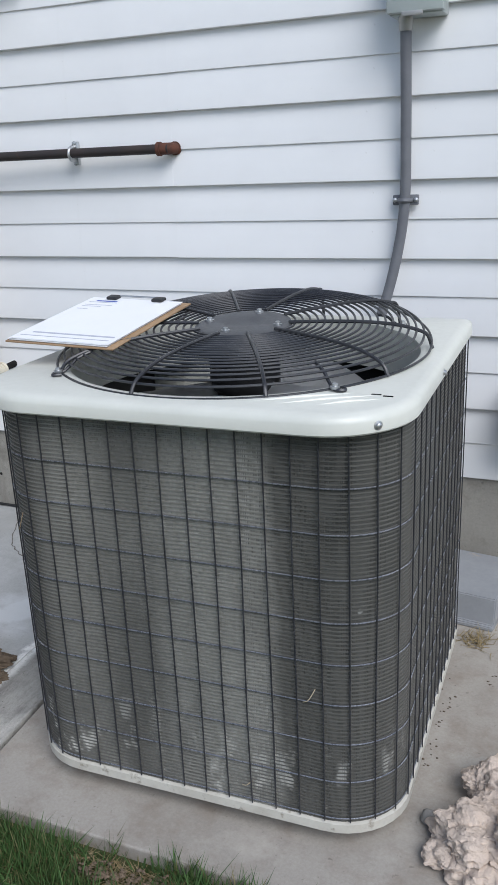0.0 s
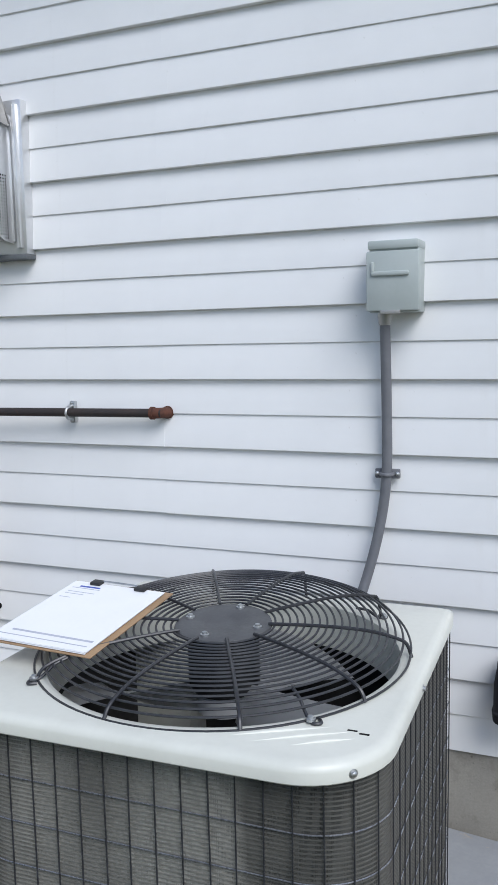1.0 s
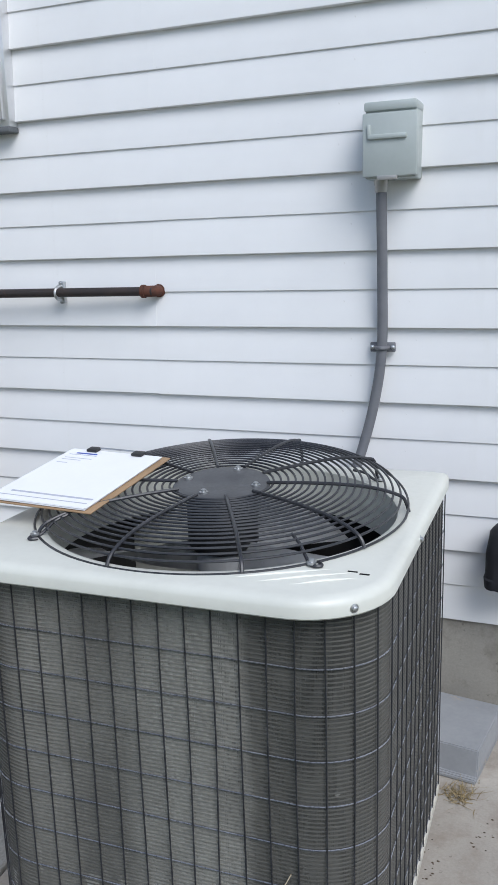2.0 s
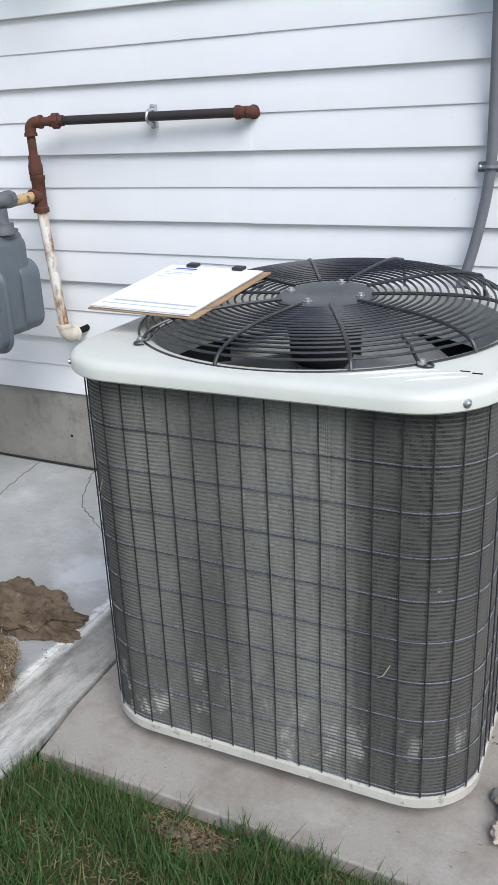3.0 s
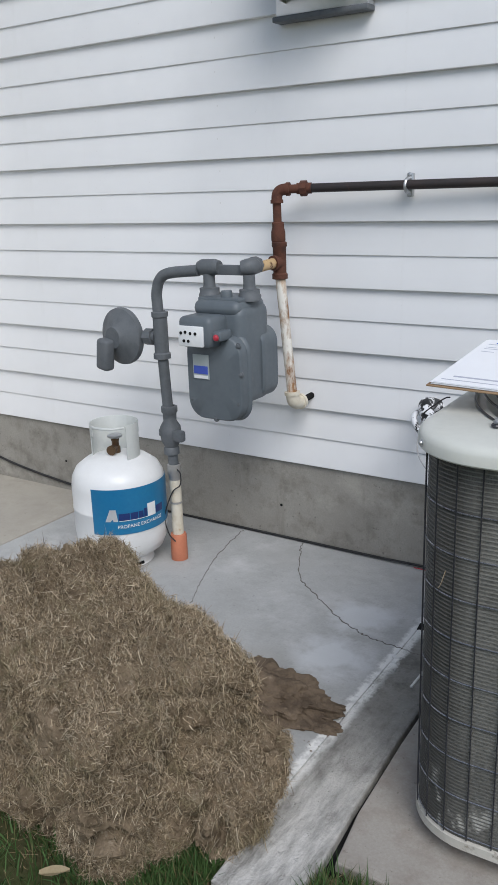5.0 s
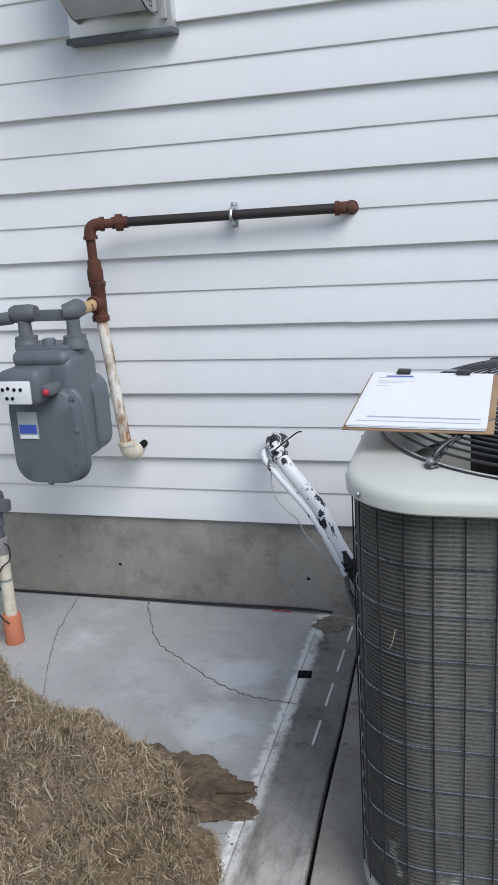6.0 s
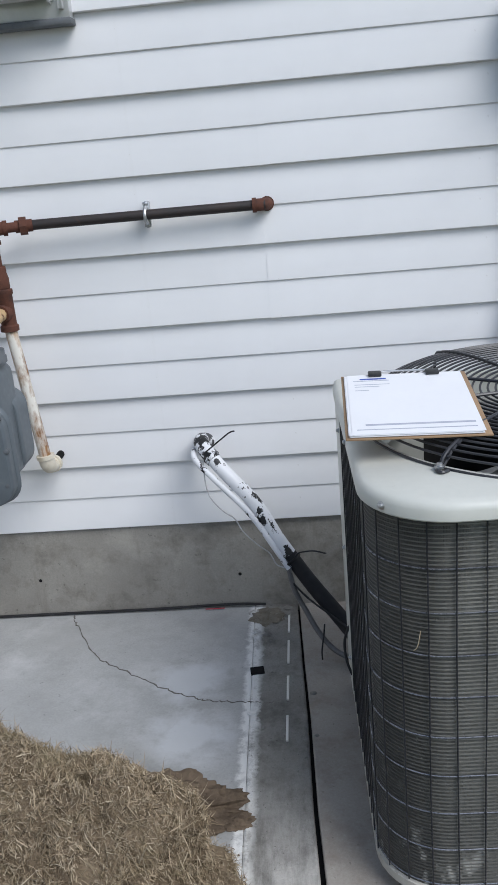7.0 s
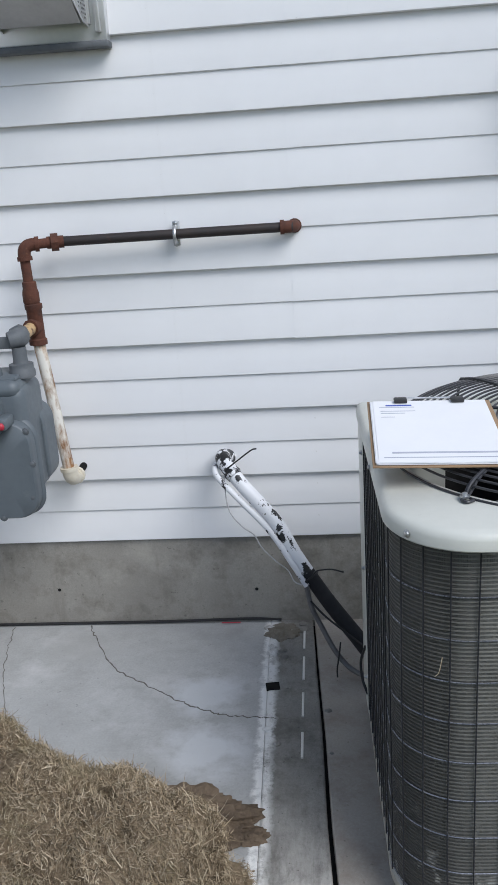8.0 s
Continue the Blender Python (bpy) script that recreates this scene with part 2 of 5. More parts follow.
PAD = concrete_mat("pad_concrete", (0.42, 0.39, 0.348), (0.335, 0.308, 0.272), (0.25, 0.205, 0.165), stains=0.75)
PATIO = concrete_mat("tan_patio_concrete", (0.43, 0.40, 0.345), (0.37, 0.345, 0.30), (0.29, 0.265, 0.225), stains=0.5, marks=((-3.55, 1.75, 0.10, (0.27, 0.225, 0.165), 0.7),))
SOIL = surface("brown_soil", (0.20, 0.152, 0.108), (0.095, 0.072, 0.053), (0.27, 0.215, 0.16), scale=14, fine=150, rough=0.95, bump=0.8, distance=0.006, spec=0.1)
LAWN = surface("lawn_ground", (0.05, 0.075, 0.025), (0.085, 0.07, 0.04), scale=9, fine=80, rough=0.95, bump=0.7, distance=0.008, spec=0.1)
PANCREAM = surface("chipped_pan_enamel", (0.56, 0.54, 0.48), (0.45, 0.425, 0.37), (0.20, 0.165, 0.125), scale=14, fine=120, rough=0.5, bump=0.1, stain=(0.58, 0.7))
CREAM = surface("cream_enamel", (0.65, 0.655, 0.595), (0.58, 0.585, 0.53), (0.46, 0.455, 0.41), scale=5, fine=60, rough=0.36, bump=0.04, stain=(0.68, 0.8))
COIL = coil_mat()
COILBACK = coil_back()
TUBEEDGE = tube_mat()
CROSSWIRE = surface("dark_steel_wire", (0.21, 0.22, 0.25), (0.33, 0.34, 0.37), scale=14, fine=200, rough=0.28, metal=0.55, bump=0.1)
OLDPAINT = surface("old_cream_paint", (0.66, 0.62, 0.52), (0.55, 0.48, 0.36), (0.40, 0.26, 0.13), scale=22, rough=0.5, bump=0.1)
HUBGREY = surface("dusty_dark_grey_paint", (0.085, 0.087, 0.092), (0.062, 0.064, 0.068), (0.13, 0.128, 0.12), scale=16, fine=160, rough=0.5, bump=0.1, stain=(0.6, 0.75))
BLACKWIRE = surface("black_coated_wire", (0.022, 0.023, 0.027), (0.04, 0.041, 0.047), scale=20, fine=200, rough=0.36, bump=0.1)
# near-black colour holds the shade inside the fan well and the hood
DARKIN = surface("interior_shade", (0.02, 0.02, 0.021), (0.035, 0.034, 0.032), scale=8, rough=0.7)
BLADE = surface("fan_blade_metal", (0.50, 0.505, 0.51), (0.58, 0.585, 0.59), (0.32, 0.31, 0.29), scale=8, rough=0.4, metal=0.35)
MOTOR = surface("black_motor_paint", (0.018, 0.018, 0.019), (0.03, 0.03, 0.031), scale=10, rough=0.45)
STEEL = surface("zinc_steel", (0.55, 0.56, 0.57), (0.42, 0.43, 0.44), scale=40, fine=300, rough=0.38, metal=0.9)
GALV = surface("galvanised_sheet", (0.74, 0.745, 0.755), (0.64, 0.645, 0.655), (0.56, 0.56, 0.57), scale=7, fine=40, rough=0.36, metal=0.75, bump=0.02, stain=(0.62, 0.8))
# dull metal of small fittings; also paints the shaded parts of the hood
GALVDARK = surface("dull_and_shaded_sheet", (0.42, 0.41, 0.395), (0.35, 0.34, 0.33), scale=8, rough=0.42, metal=0.5)
GREYBOX = surface("grey_enamel_box", (0.42, 0.46, 0.45), (0.38, 0.42, 0.41), scale=7, rough=0.45, bump=0.04)
CONDUIT = surface("grey_plastic_conduit", (0.125, 0.13, 0.145), (0.16, 0.165, 0.18), scale=12, rough=0.5, bump=0.05)
RUST = surface("rusted_iron", (0.105, 0.036, 0.02), (0.055, 0.024, 0.017), (0.17, 0.075, 0.04), scale=30, fine=180, rough=0.85, bump=0.6, distance=0.002)
IRON = surface("black_iron_pipe", (0.022, 0.018, 0.018), (0.035, 0.024, 0.021), (0.07, 0.032, 0.02), scale=16, fine=150, rough=0.6, bump=0.3, stain=(0.6, 0.8))
CHIPPED = chipped_mat("white_paint_over_rust", (0.72, 0.70, 0.64), (0.46, 0.25, 0.095), 26.0, 0.42, 0.58, 0.55, (0.16, 0.07, 0.03), (1, 1, 0.35))
YELLOWED = chipped_mat("yellowed_paint_over_rust", (0.52, 0.36, 0.19), (0.17, 0.07, 0.03), 40.0, 0.5, 0.6, 0.6)
METER = surface("grey_meter_paint", (0.115, 0.135, 0.15), (0.095, 0.112, 0.126), (0.15, 0.165, 0.175), scale=9, fine=60, rough=0.48, bump=0.06, stain=(0.62, 0.8))
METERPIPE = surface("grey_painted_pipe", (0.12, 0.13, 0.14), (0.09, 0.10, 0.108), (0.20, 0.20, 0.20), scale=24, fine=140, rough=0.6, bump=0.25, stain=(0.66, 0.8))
WHITEPLASTIC = surface("white_plastic", (0.76, 0.75, 0.71), (0.70, 0.69, 0.65), scale=9, rough=0.4, bump=0.03)
TANKWHITE = surface("white_tank_enamel", (0.76, 0.765, 0.76), (0.70, 0.705, 0.70), (0.55, 0.54, 0.51), scale=6, rough=0.34, bump=0.03, stain=(0.68, 0.85))
COLLAR = surface("grey_white_collar", (0.55, 0.57, 0.55), (0.47, 0.49, 0.47), scale=8, rough=0.4, bump=0.03)
LABELBLUE = surface("blue_label_film", (0.012, 0.14, 0.30), (0.02, 0.20, 0.37), scale=3.0, rough=0.34, bump=0.02)
LABELNAVY = surface("navy_label_print", (0.012, 0.03, 0.13), (0.016, 0.04, 0.16), scale=8, rough=0.35, bump=0)
PRINTWHITE = surface("white_print", (0.78, 0.79, 0.79), (0.72, 0.73, 0.73), scale=12, rough=0.4, bump=0)
BRASS = surface("tarnished_brass", (0.16, 0.10, 0.055), (0.09, 0.06, 0.04), scale=40, rough=0.5, metal=0.7)
ORANGE = surface("orange_plastic_sleeve", (0.55, 0.20, 0.11), (0.46, 0.16, 0.09), scale=14, rough=0.55, bump=0.08)
RED = surface("red_plastic", (0.45, 0.03, 0.05), (0.36, 0.025, 0.04), scale=20, rough=0.45)
BLUEINK = surface("blue_print", (0.05, 0.09, 0.42), (0.07, 0.12, 0.5), scale=20, rough=0.5, bump=0)
GREYINK = surface("grey_print", (0.42, 0.44, 0.52), (0.5, 0.51, 0.58), scale=30, rough=0.6, bump=0)
PAPER = surface("white_paper", (0.84, 0.845, 0.86), (0.81, 0.815, 0.83), scale=6, rough=0.7, bump=0.03)
HARDBOARD = surface("brown_hardboard", (0.36, 0.24, 0.14), (0.28, 0.18, 0.10), scale=20, fine=200, rough=0.7)
FOAM = surface("black_foam_sleeve", (0.012, 0.012, 0.014), (0.022, 0.022, 0.025), scale=30, fine=180, rough=0.8, bump=0.3)
CHIPFOAM = chipped_mat("white_paint_flaking_off_black", (0.74, 0.75, 0.77), (0.015, 0.015, 0.017), 34.0, 0.565, 0.585, 0.45, None, (1, 1, 0.6))
CHIPFOAM2 = chipped_mat("white_paint_mostly_gone", (0.74, 0.75, 0.77), (0.015, 0.015, 0.017), 34.0, 0.46, 0.50, 0.5)
RUBBER = surface("black_cable", (0.012, 0.012, 0.013), (0.025, 0.025, 0.026), scale=20, rough=0.6, bump=0.1)
GREYLINE = surface("dull_grey_line", (0.17, 0.165, 0.16), (0.11, 0.105, 0.10), (0.25, 0.245, 0.24), scale=30, rough=0.5, bump=0.1)
GREYWIRE = surface("grey_wire_paint", (0.5, 0.5, 0.5), (0.3, 0.3, 0.3), scale=30, rough=0.5, bump=0.1)
CLOTH = surface("black_insulated_cloth", (0.008, 0.009, 0.013), (0.015, 0.016, 0.021), scale=14, fine=250, rough=0.85, bump=0.4)
BLOCKGREY = surface("grey_plastic_block", (0.30, 0.31, 0.325), (0.25, 0.26, 0.275), (0.42, 0.34, 0.25), scale=6, rough=0.6, bump=0.1, stain=(0.62, 0.72))
ROCK = surface("broken_pale_concrete", (0.69, 0.575, 0.485), (0.58, 0.475, 0.395), (0.43, 0.345, 0.28), scale=22, fine=210, rough=0.95, bump=1.0, distance=0.005, spec=0.1)
STONE = surface("grey_stone", (0.27, 0.26, 0.24), (0.18, 0.17, 0.16), scale=30, rough=0.9, bump=0.6, distance=0.004)
STRAWBODY = surface("matted_straw_body", (0.30, 0.23, 0.155), (0.12, 0.088, 0.056), (0.54, 0.45, 0.34), scale=13, fine=190, rough=0.95, bump=1.0, distance=0.010, spec=0.1)
STRAW = varied_mat("straw_strands", [(0.045, 0.032, 0.019), (0.36, 0.272, 0.17), (0.57, 0.46, 0.315), (0.13, 0.094, 0.056), (0.72, 0.61, 0.44)], patch=0.38, tint=(0.21, 0.18, 0.095))
GRASS = varied_mat("grass_blades", [(0.035, 0.07, 0.02), (0.06, 0.12, 0.035), (0.095, 0.17, 0.055), (0.045, 0.095, 0.03), (0.20, 0.17, 0.08)], 0.6)
DRYGRASS = varied_mat("dry_tuft", [(0.30, 0.23, 0.12), (0.22, 0.17, 0.09), (0.38, 0.31, 0.19)])
LEAF = surface("dry_leaf", (0.62, 0.52, 0.34), (0.48, 0.37, 0.22), scale=30, rough=0.8)
DEBRIS = surface("dark_leaf_crumbs", (0.07, 0.05, 0.035), (0.13, 0.10, 0.07), scale=40, rough=0.95)
CRACK = surface("crack_dirt", (0.19, 0.18, 0.16), (0.12, 0.11, 0.10), scale=40, rough=0.95, spec=0.1)
# black of dials and chip, and the shade painted into holes and the joint
HOLE = surface("hole_shade_and_black", (0.012, 0.012, 0.012), (0.02, 0.02, 0.02), scale=20, rough=0.9, spec=0.1)
RUBBLE = surface("crumbled_mortar", (0.22, 0.20, 0.165), (0.13, 0.115, 0.085), (0.32, 0.31, 0.29), scale=30, fine=160, rough=0.95, bump=0.9, distance=0.005)

# ---------------------------------------------------------------- mesh helpers


def done(name, bm, mat, smooth=False, crease=40):
    me = bpy.data.meshes.new(name)
    bm.normal_update()
    bm.to_mesh(me)
    bm.free()
    me.materials.append(mat)
    if smooth:
        for p in me.polygons:
            p.use_smooth = True
        me.set_sharp_from_angle(angle=radians(crease))
    return me


def part(name, bm, mat, parent=None, label="", smooth=True):
    ob = new(name, done(name, bm, mat, smooth))
    ob.parent = parent
    if label:
        tagged(ob, label)
    return ob


def thing(name, place, label, category, group="", turn=0.0, kind=""):
    ob = new(name)
    ob.empty_display_size = 0.05
    ob.matrix_world = pose(*place, 0, 0, turn)
    return tagged(ob, label, category, group, kind)


def solid(name, bm, mat, label, category, group="", kind="", smooth=True, parent=None):
    return tagged(part(name, bm, mat, parent, "", smooth), label, category, group, kind)


def block(bm, x0, x1, y0, y1, z0, z1, bevel=0.0, seg=2):
    made = bmesh.ops.create_cube(bm, size=1.0, matrix=Matrix.Translation(((x0 + x1) / 2, (y0 + y1) / 2, (z0 + z1) / 2)) @ Matrix.Diagonal((x1 - x0, y1 - y0, z1 - z0, 1)))
    if bevel:
        edges = list({e for v in made["verts"] for e in v.link_edges})
        bmesh.ops.bevel(bm, geom=edges, offset=bevel, segments=seg, profile=0.5, affect="EDGES")
    return bm


def boxed(x0, x1, y0, y1, z0, z1, bevel=0.0, seg=2):
    return block(bmesh.new(), x0, x1, y0, y1, z0, z1, bevel, seg)


def loft(bm, rings, closed=True, caps=False):
    """Joins rings of points, all of one length, by quads."""
    made = [[bm.verts.new(p) for p in ring] for ring in rings]
    n = len(made[0])
    for a, b in zip(made, made[1:]):
        for i in range(n if closed else n - 1):
            j = (i + 1) % n
            bm.faces.new((a[i], a[j], b[j], b[i]))
    if caps:
        bm.faces.new(list(reversed(made[0])))
        bm.faces.new(made[-1])
    return bm


def smooth_path(pts, steps=6):
    pts = [Vector(p) for p in pts]
    if len(pts) < 3 or steps < 2:
        return pts
    ext = [2 * pts[0] - pts[1], *pts, 2 * pts[-1] - pts[-2]]
    out = []
    for a, b, c, d in zip(ext, ext[1:], ext[2:], ext[3:]):
        for k in range(steps):
            t = k / steps
            out.append(0.5 * ((2 * b) + (c - a) * t + (2 * a - 5 * b + 4 * c - d) * t * t + (3 * b - a - 3 * c + d) * t ** 3))
    return out + [pts[-1]]


def tube(bm, pts, r, sides=10, steps=6, closed=False, caps=True):
    """A round pipe along a path; r is one radius or one for each given point."""
    path = smooth_path(pts, steps) if not closed else [Vector(p) for p in pts]
    n = len(path)
    if isinstance(r, (int, float)):
        radii = [r] * n
    else:
        radii = [float(v) for v in np.interp(np.linspace(0, len(r) - 1, n), range(len(r)), r)]
    rings, side = [], None
    for i, p in enumerate(path):
        a = path[(i - 1) % n] if closed or i else path[0]
        b = path[(i + 1) % n] if closed or i < n - 1 else path[-1]
        way = (b - a).normalized()
        if side is None:
            side = way.orthogonal().normalized()
        side = (side - way * side.dot(way)).normalized()
        up = way.cross(side)
        rings.append([p + radii[i] * (math.cos(k * 2 * math.pi / sides) * side + math.sin(k * 2 * math.pi / sides) * up) for k in range(sides)])
    if closed:
        rings.append(rings[0])
    loft(bm, rings, True, caps and not closed)
    if closed:
        bmesh.ops.remove_doubles(bm, verts=bm.verts[:], dist=1e-6)
    return bm


def piped(pts, r, sides=10, steps=6, closed=False):
    return tube(bmesh.new(), pts, r, sides, steps, closed)


def spun(profile, seg=32, centre=(0, 0, 0), axis="z"):
    """A solid of revolution from (radius, height) pairs."""
    bm = bmesh.new()
    rings = []
    for r, h in profile:
        ring = []
        for k in range(seg):
            a = 2 * math.pi * k / seg
            u, v = max(r, 1e-5) * math.cos(a), max(r, 1e-5) * math.sin(a)
            ring.append({"z": (u, v, h), "y": (u, h, -v), "x": (h, u, v)}[axis])
        rings.append([Vector(p) + Vector(centre) for p in ring])
    loft(bm, rings)
    bmesh.ops.remove_doubles(bm, verts=bm.verts[:], dist=2e-5)
    bmesh.ops.recalc_face_normals(bm, faces=bm.faces[:])
    return bm


def prism(outline, z0, z1, bevel=0.0):
    """A flat plate with the outline given as (x, y) pairs."""
    bm = bmesh.new()
    loft(bm, [[(x, y, z0) for x, y in outline], [(x, y, z1) for x, y in outline]], True, True)
    bmesh.ops.recalc_face_normals(bm, faces=bm.faces[:])
    if bevel:
        top = [e for e in bm.edges if all(abs(v.co.z - max(z0, z1)) < 1e-6 for v in e.verts)]
        bmesh.ops.bevel(bm, geom=top, offset=bevel, segments=2, profile=0.5, affect="EDGES")
    return bm


def turned(bm, m):
    bmesh.ops.transform(bm, matrix=m, verts=bm.verts[:])
    return bm


def screw(place, axis, parent, r=0.005, name="screw", mat=None):
    """A small hex-washer screw head that looks along axis."""
    prof = [(0, -0.004), (r * 1.5, -0.004), (r * 1.5, 0.0), (r * 0.95, 0.0008), (r * 0.9, 0.004), (r * 0.5, 0.0052), (0, 0.0052)]
    bm = spun(prof, 12)
    turned(bm, Matrix.Translation(place) @ Vector(axis).to_track_quat("Z", "Y").to_matrix().to_4x4())
    return part(name, bm, mat or STEEL, parent)


def lumpy(bm, amount, scale, seed=0.0, octaves=4):
    for v in bm.verts:
        p = v.co * scale + Vector((seed, seed * 0.7, -seed))
        n = noise.fractal(p, 0.9, 2.1, octaves)
        v.co += v.normal * (n * amount)
    return bm


def blob(place, size, sub=3, amount=0.2, scale=2.0, seed=0.0, flat=None):
    """A lump of stone or soil: a ball with noise, cut flat underneath."""
    bm = bmesh.new()
    bmesh.ops.create_icosphere(bm, subdivisions=sub, radius=1.0)
    bm.normal_update()
    lumpy(bm, amount, scale, seed)
    for v in bm.verts:
        v.co = Vector(place) + Vector((v.co.x * size[0], v.co.y * size[1], v.co.z * size[2]))
        if flat is not None:
            v.co.z = max(v.co.z, flat)
    return bm


def words(text, size, depth=0.0006):
    """Flat letters as a bmesh, centred, in the x-y plane."""
    cu = bpy.data.curves.new("letters", "FONT")
    cu.body, cu.size, cu.extrude, cu.align_x, cu.align_y = text, size, depth, "CENTER", "CENTER"
    ob = new("letters", cu)
    bpy.context.view_layer.update()
    me = bpy.data.meshes.new_from_object(ob.evaluated_get(bpy.context.evaluated_depsgraph_get()))
    bm = bmesh.new()
    bm.from_mesh(me)
    bpy.data.objects.remove(ob)
    bpy.data.curves.remove(cu)
    bpy.data.meshes.remove(me)
    return bm


def strands(name, roots, ways, lengths, widths, bends, mat, rng):
    """Thin bent blades, each of two quads and a tip, in one mesh."""
    n = len(roots)
    up = np.array([0, 0, 1.0])
    side = np.cross(ways, up + rng.normal(0, 0.3, (n, 3)))
    side /= np.linalg.norm(side, axis=1, keepdims=True) + 1e-9
    w = side * widths[:, None]
    mid = roots + ways * (lengths * 0.5)[:, None] + bends * 0.3
    tip = roots + ways * lengths[:, None] + bends
    verts = np.stack([roots - w, roots + w, mid - w * 0.8, mid + w * 0.8, tip], 1).reshape(-1, 3)
    base = np.arange(n) * 5
    quads = np.stack([base, base + 1, base + 3, base + 2], 1)
    tris = np.stack([base + 2, base + 3, base + 4], 1)
    me = bpy.data.meshes.new(name)
    me.from_pydata(verts.tolist(), [], quads.tolist() + tris.tolist())
    me.materials.append(mat)
    return me


# ---------------------------------------------------------------- ground and paving
FACE, FLOOR0, COURSE = 2.25, 0.298, 0.1016
CORNER = -4.026

bm = bmesh.new()
bmesh.ops.create_grid(bm, x_segments=40, y_segments=40, size=1.0, matrix=Matrix.Translation((0, 0, -0.03)) @ Matrix.Diagonal((300, 300, 1, 1)))
solid("ground", bm, LAWN, "dark green mown lawn with bare soil patches", "lawn", kind="structure")

bm = prism([(-2.810, 0.98), (-1.250, 1.0), (-1.276, 2.30), (-2.810, 2.30)], -0.12, 0.0)
solid("pavement", bm, SLAB, "pale grey concrete walk with hairline cracks", "pavement", kind="structure", smooth=False)
bm = prism([(-1.240, 0.835), (-1.16, 0.815), (-1.088, 0.83), (-1.082, 0.99), (-1.095, 1.13), (-1.108, 1.38), (-1.116, 1.69), (-1.128, 1.94), (-1.143, 2.30), (-1.276, 2.30), (-1.250, 1.0)], -0.12, 0.001, 0.006)
solid("pavement_strip", bm, STRIP, "rough stained concrete strip with a worn white paint line", "pavement", kind="structure", smooth=False)
bm = prism([(-1.062, 0.99), (1.6, 1.0), (1.6, 2.30), (-1.138, 2.30), (-1.122, 1.94), (-1.109, 1.69), (-1.099, 1.38), (-1.084, 1.13)], -0.12, 0.0, 0.004)
solid("equipment_pad", bm, PAD, "dusty grey concrete pad under the air conditioner", "pavement", kind="structure", smooth=False)
bm = prism([(-4.35, -1.5), (-2.819, -1.5), (-2.819, 2.30), (-4.35, 2.30)], -0.12, 0.0, 0.004)
solid("patio", bm, PATIO, "tan concrete patio slab", "patio", kind="structure", smooth=False)
# soil low in the joint, coloured black for the shade down there
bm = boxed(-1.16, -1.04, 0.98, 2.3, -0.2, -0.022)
solid("joint_soil_shade", bm, HOLE, "soil deep in the joint between slabs, painted black for shade", "soil", kind="structure")


def crack(points, seed, width=0.0008):
    rng = random.Random(seed)
    bm, rows = bmesh.new(), []
    path = smooth_path([(x, y, 0.0014) for x, y in points], 9)
    for p in path:
        q = p + Vector((rng.uniform(-1, 1), rng.uniform(-1, 1), 0)) * 0.0042
        rows.append((q, width * rng.uniform(0.35, 1.3)))
    loft(bm, [[(q.x - w, q.y - w * 0.6, 0.0016), (q.x + w, q.y + w * 0.6, 0.0016), (q.x + w, q.y + w * 0.6, -0.004), (q.x - w, q.y - w * 0.6, -0.004)] for q, w in rows])
    return solid("crack", bm, CRACK, "dark hairline crack across the concrete walk", "crack", "cracks in the walk", "structure")


crack([(-1.852, 2.25), (-1.846, 2.225), (-1.81, 2.154), (-1.728, 2.01), (-1.655, 1.95), (-1.559, 1.88), (-1.486, 1.827), (-1.411, 1.789), (-1.371, 1.774), (-1.287, 1.764), (-1.20, 1.756)], 1, 0.0014)
crack([(-2.11, 2.245), (-2.085, 2.11), (-2.054, 1.985), (-1.99, 1.82), (-1.93, 1.69)], 2, 0.0009)

# ---------------------------------------------------------------- house walls
RIGHT, TOP = 3.2, 2.80
wall = thing("wall_north", (0, 0, 0), "house wall clad in white horizontal vinyl siding", "wall", kind="structure")
part("sheathing", boxed(CORNER - 0.3, RIGHT, FACE + 0.022, FACE + 0.2, FLOOR0 - 0.01, TOP + 0.1), TRIM, wall, smooth=False)


def board_mesh(length, seed, lift=0.0):
    """One course of lap siding along x from 0, its foot at z = 0, its face leaning back to the top; slightly wavy."""
    rng = random.Random(seed)
    n = max(2, int(length / 0.22))
    prof = [(0.018, 0.0), (0.002, 0.0), (0.0, 0.0015), (0.0, 0.005), (0.0045, 0.045), (0.0105, 0.098), (0.0112, 0.1035), (0.018, 0.1035)]
    ph = [rng.uniform(0, 6.3) for _ in range(3)]
    rings = []
    for i in range(n + 1):
        x = length * i / n
        wob = 0.0009 * math.sin(x * 2.1 + ph[0]) + 0.0006 * math.sin(x * 5.3 + ph[1])
        dz = 0.0007 * math.sin(x * 1.3 + ph[2])
        rings.append([(x, y + wob * (1 - z / 0.11) - lift, z + dz * (1 if z < 0.05 else 0)) for y, z in prof])
    bm = bmesh.new()
    loft(bm, rings, True, True)
    bmesh.ops.recalc_face_normals(bm, faces=bm.faces[:])
    return done("siding_board", bm, SIDING, True)


rng = random.Random(4)
courses = int((TOP - FLOOR0) / COURSE) + 1
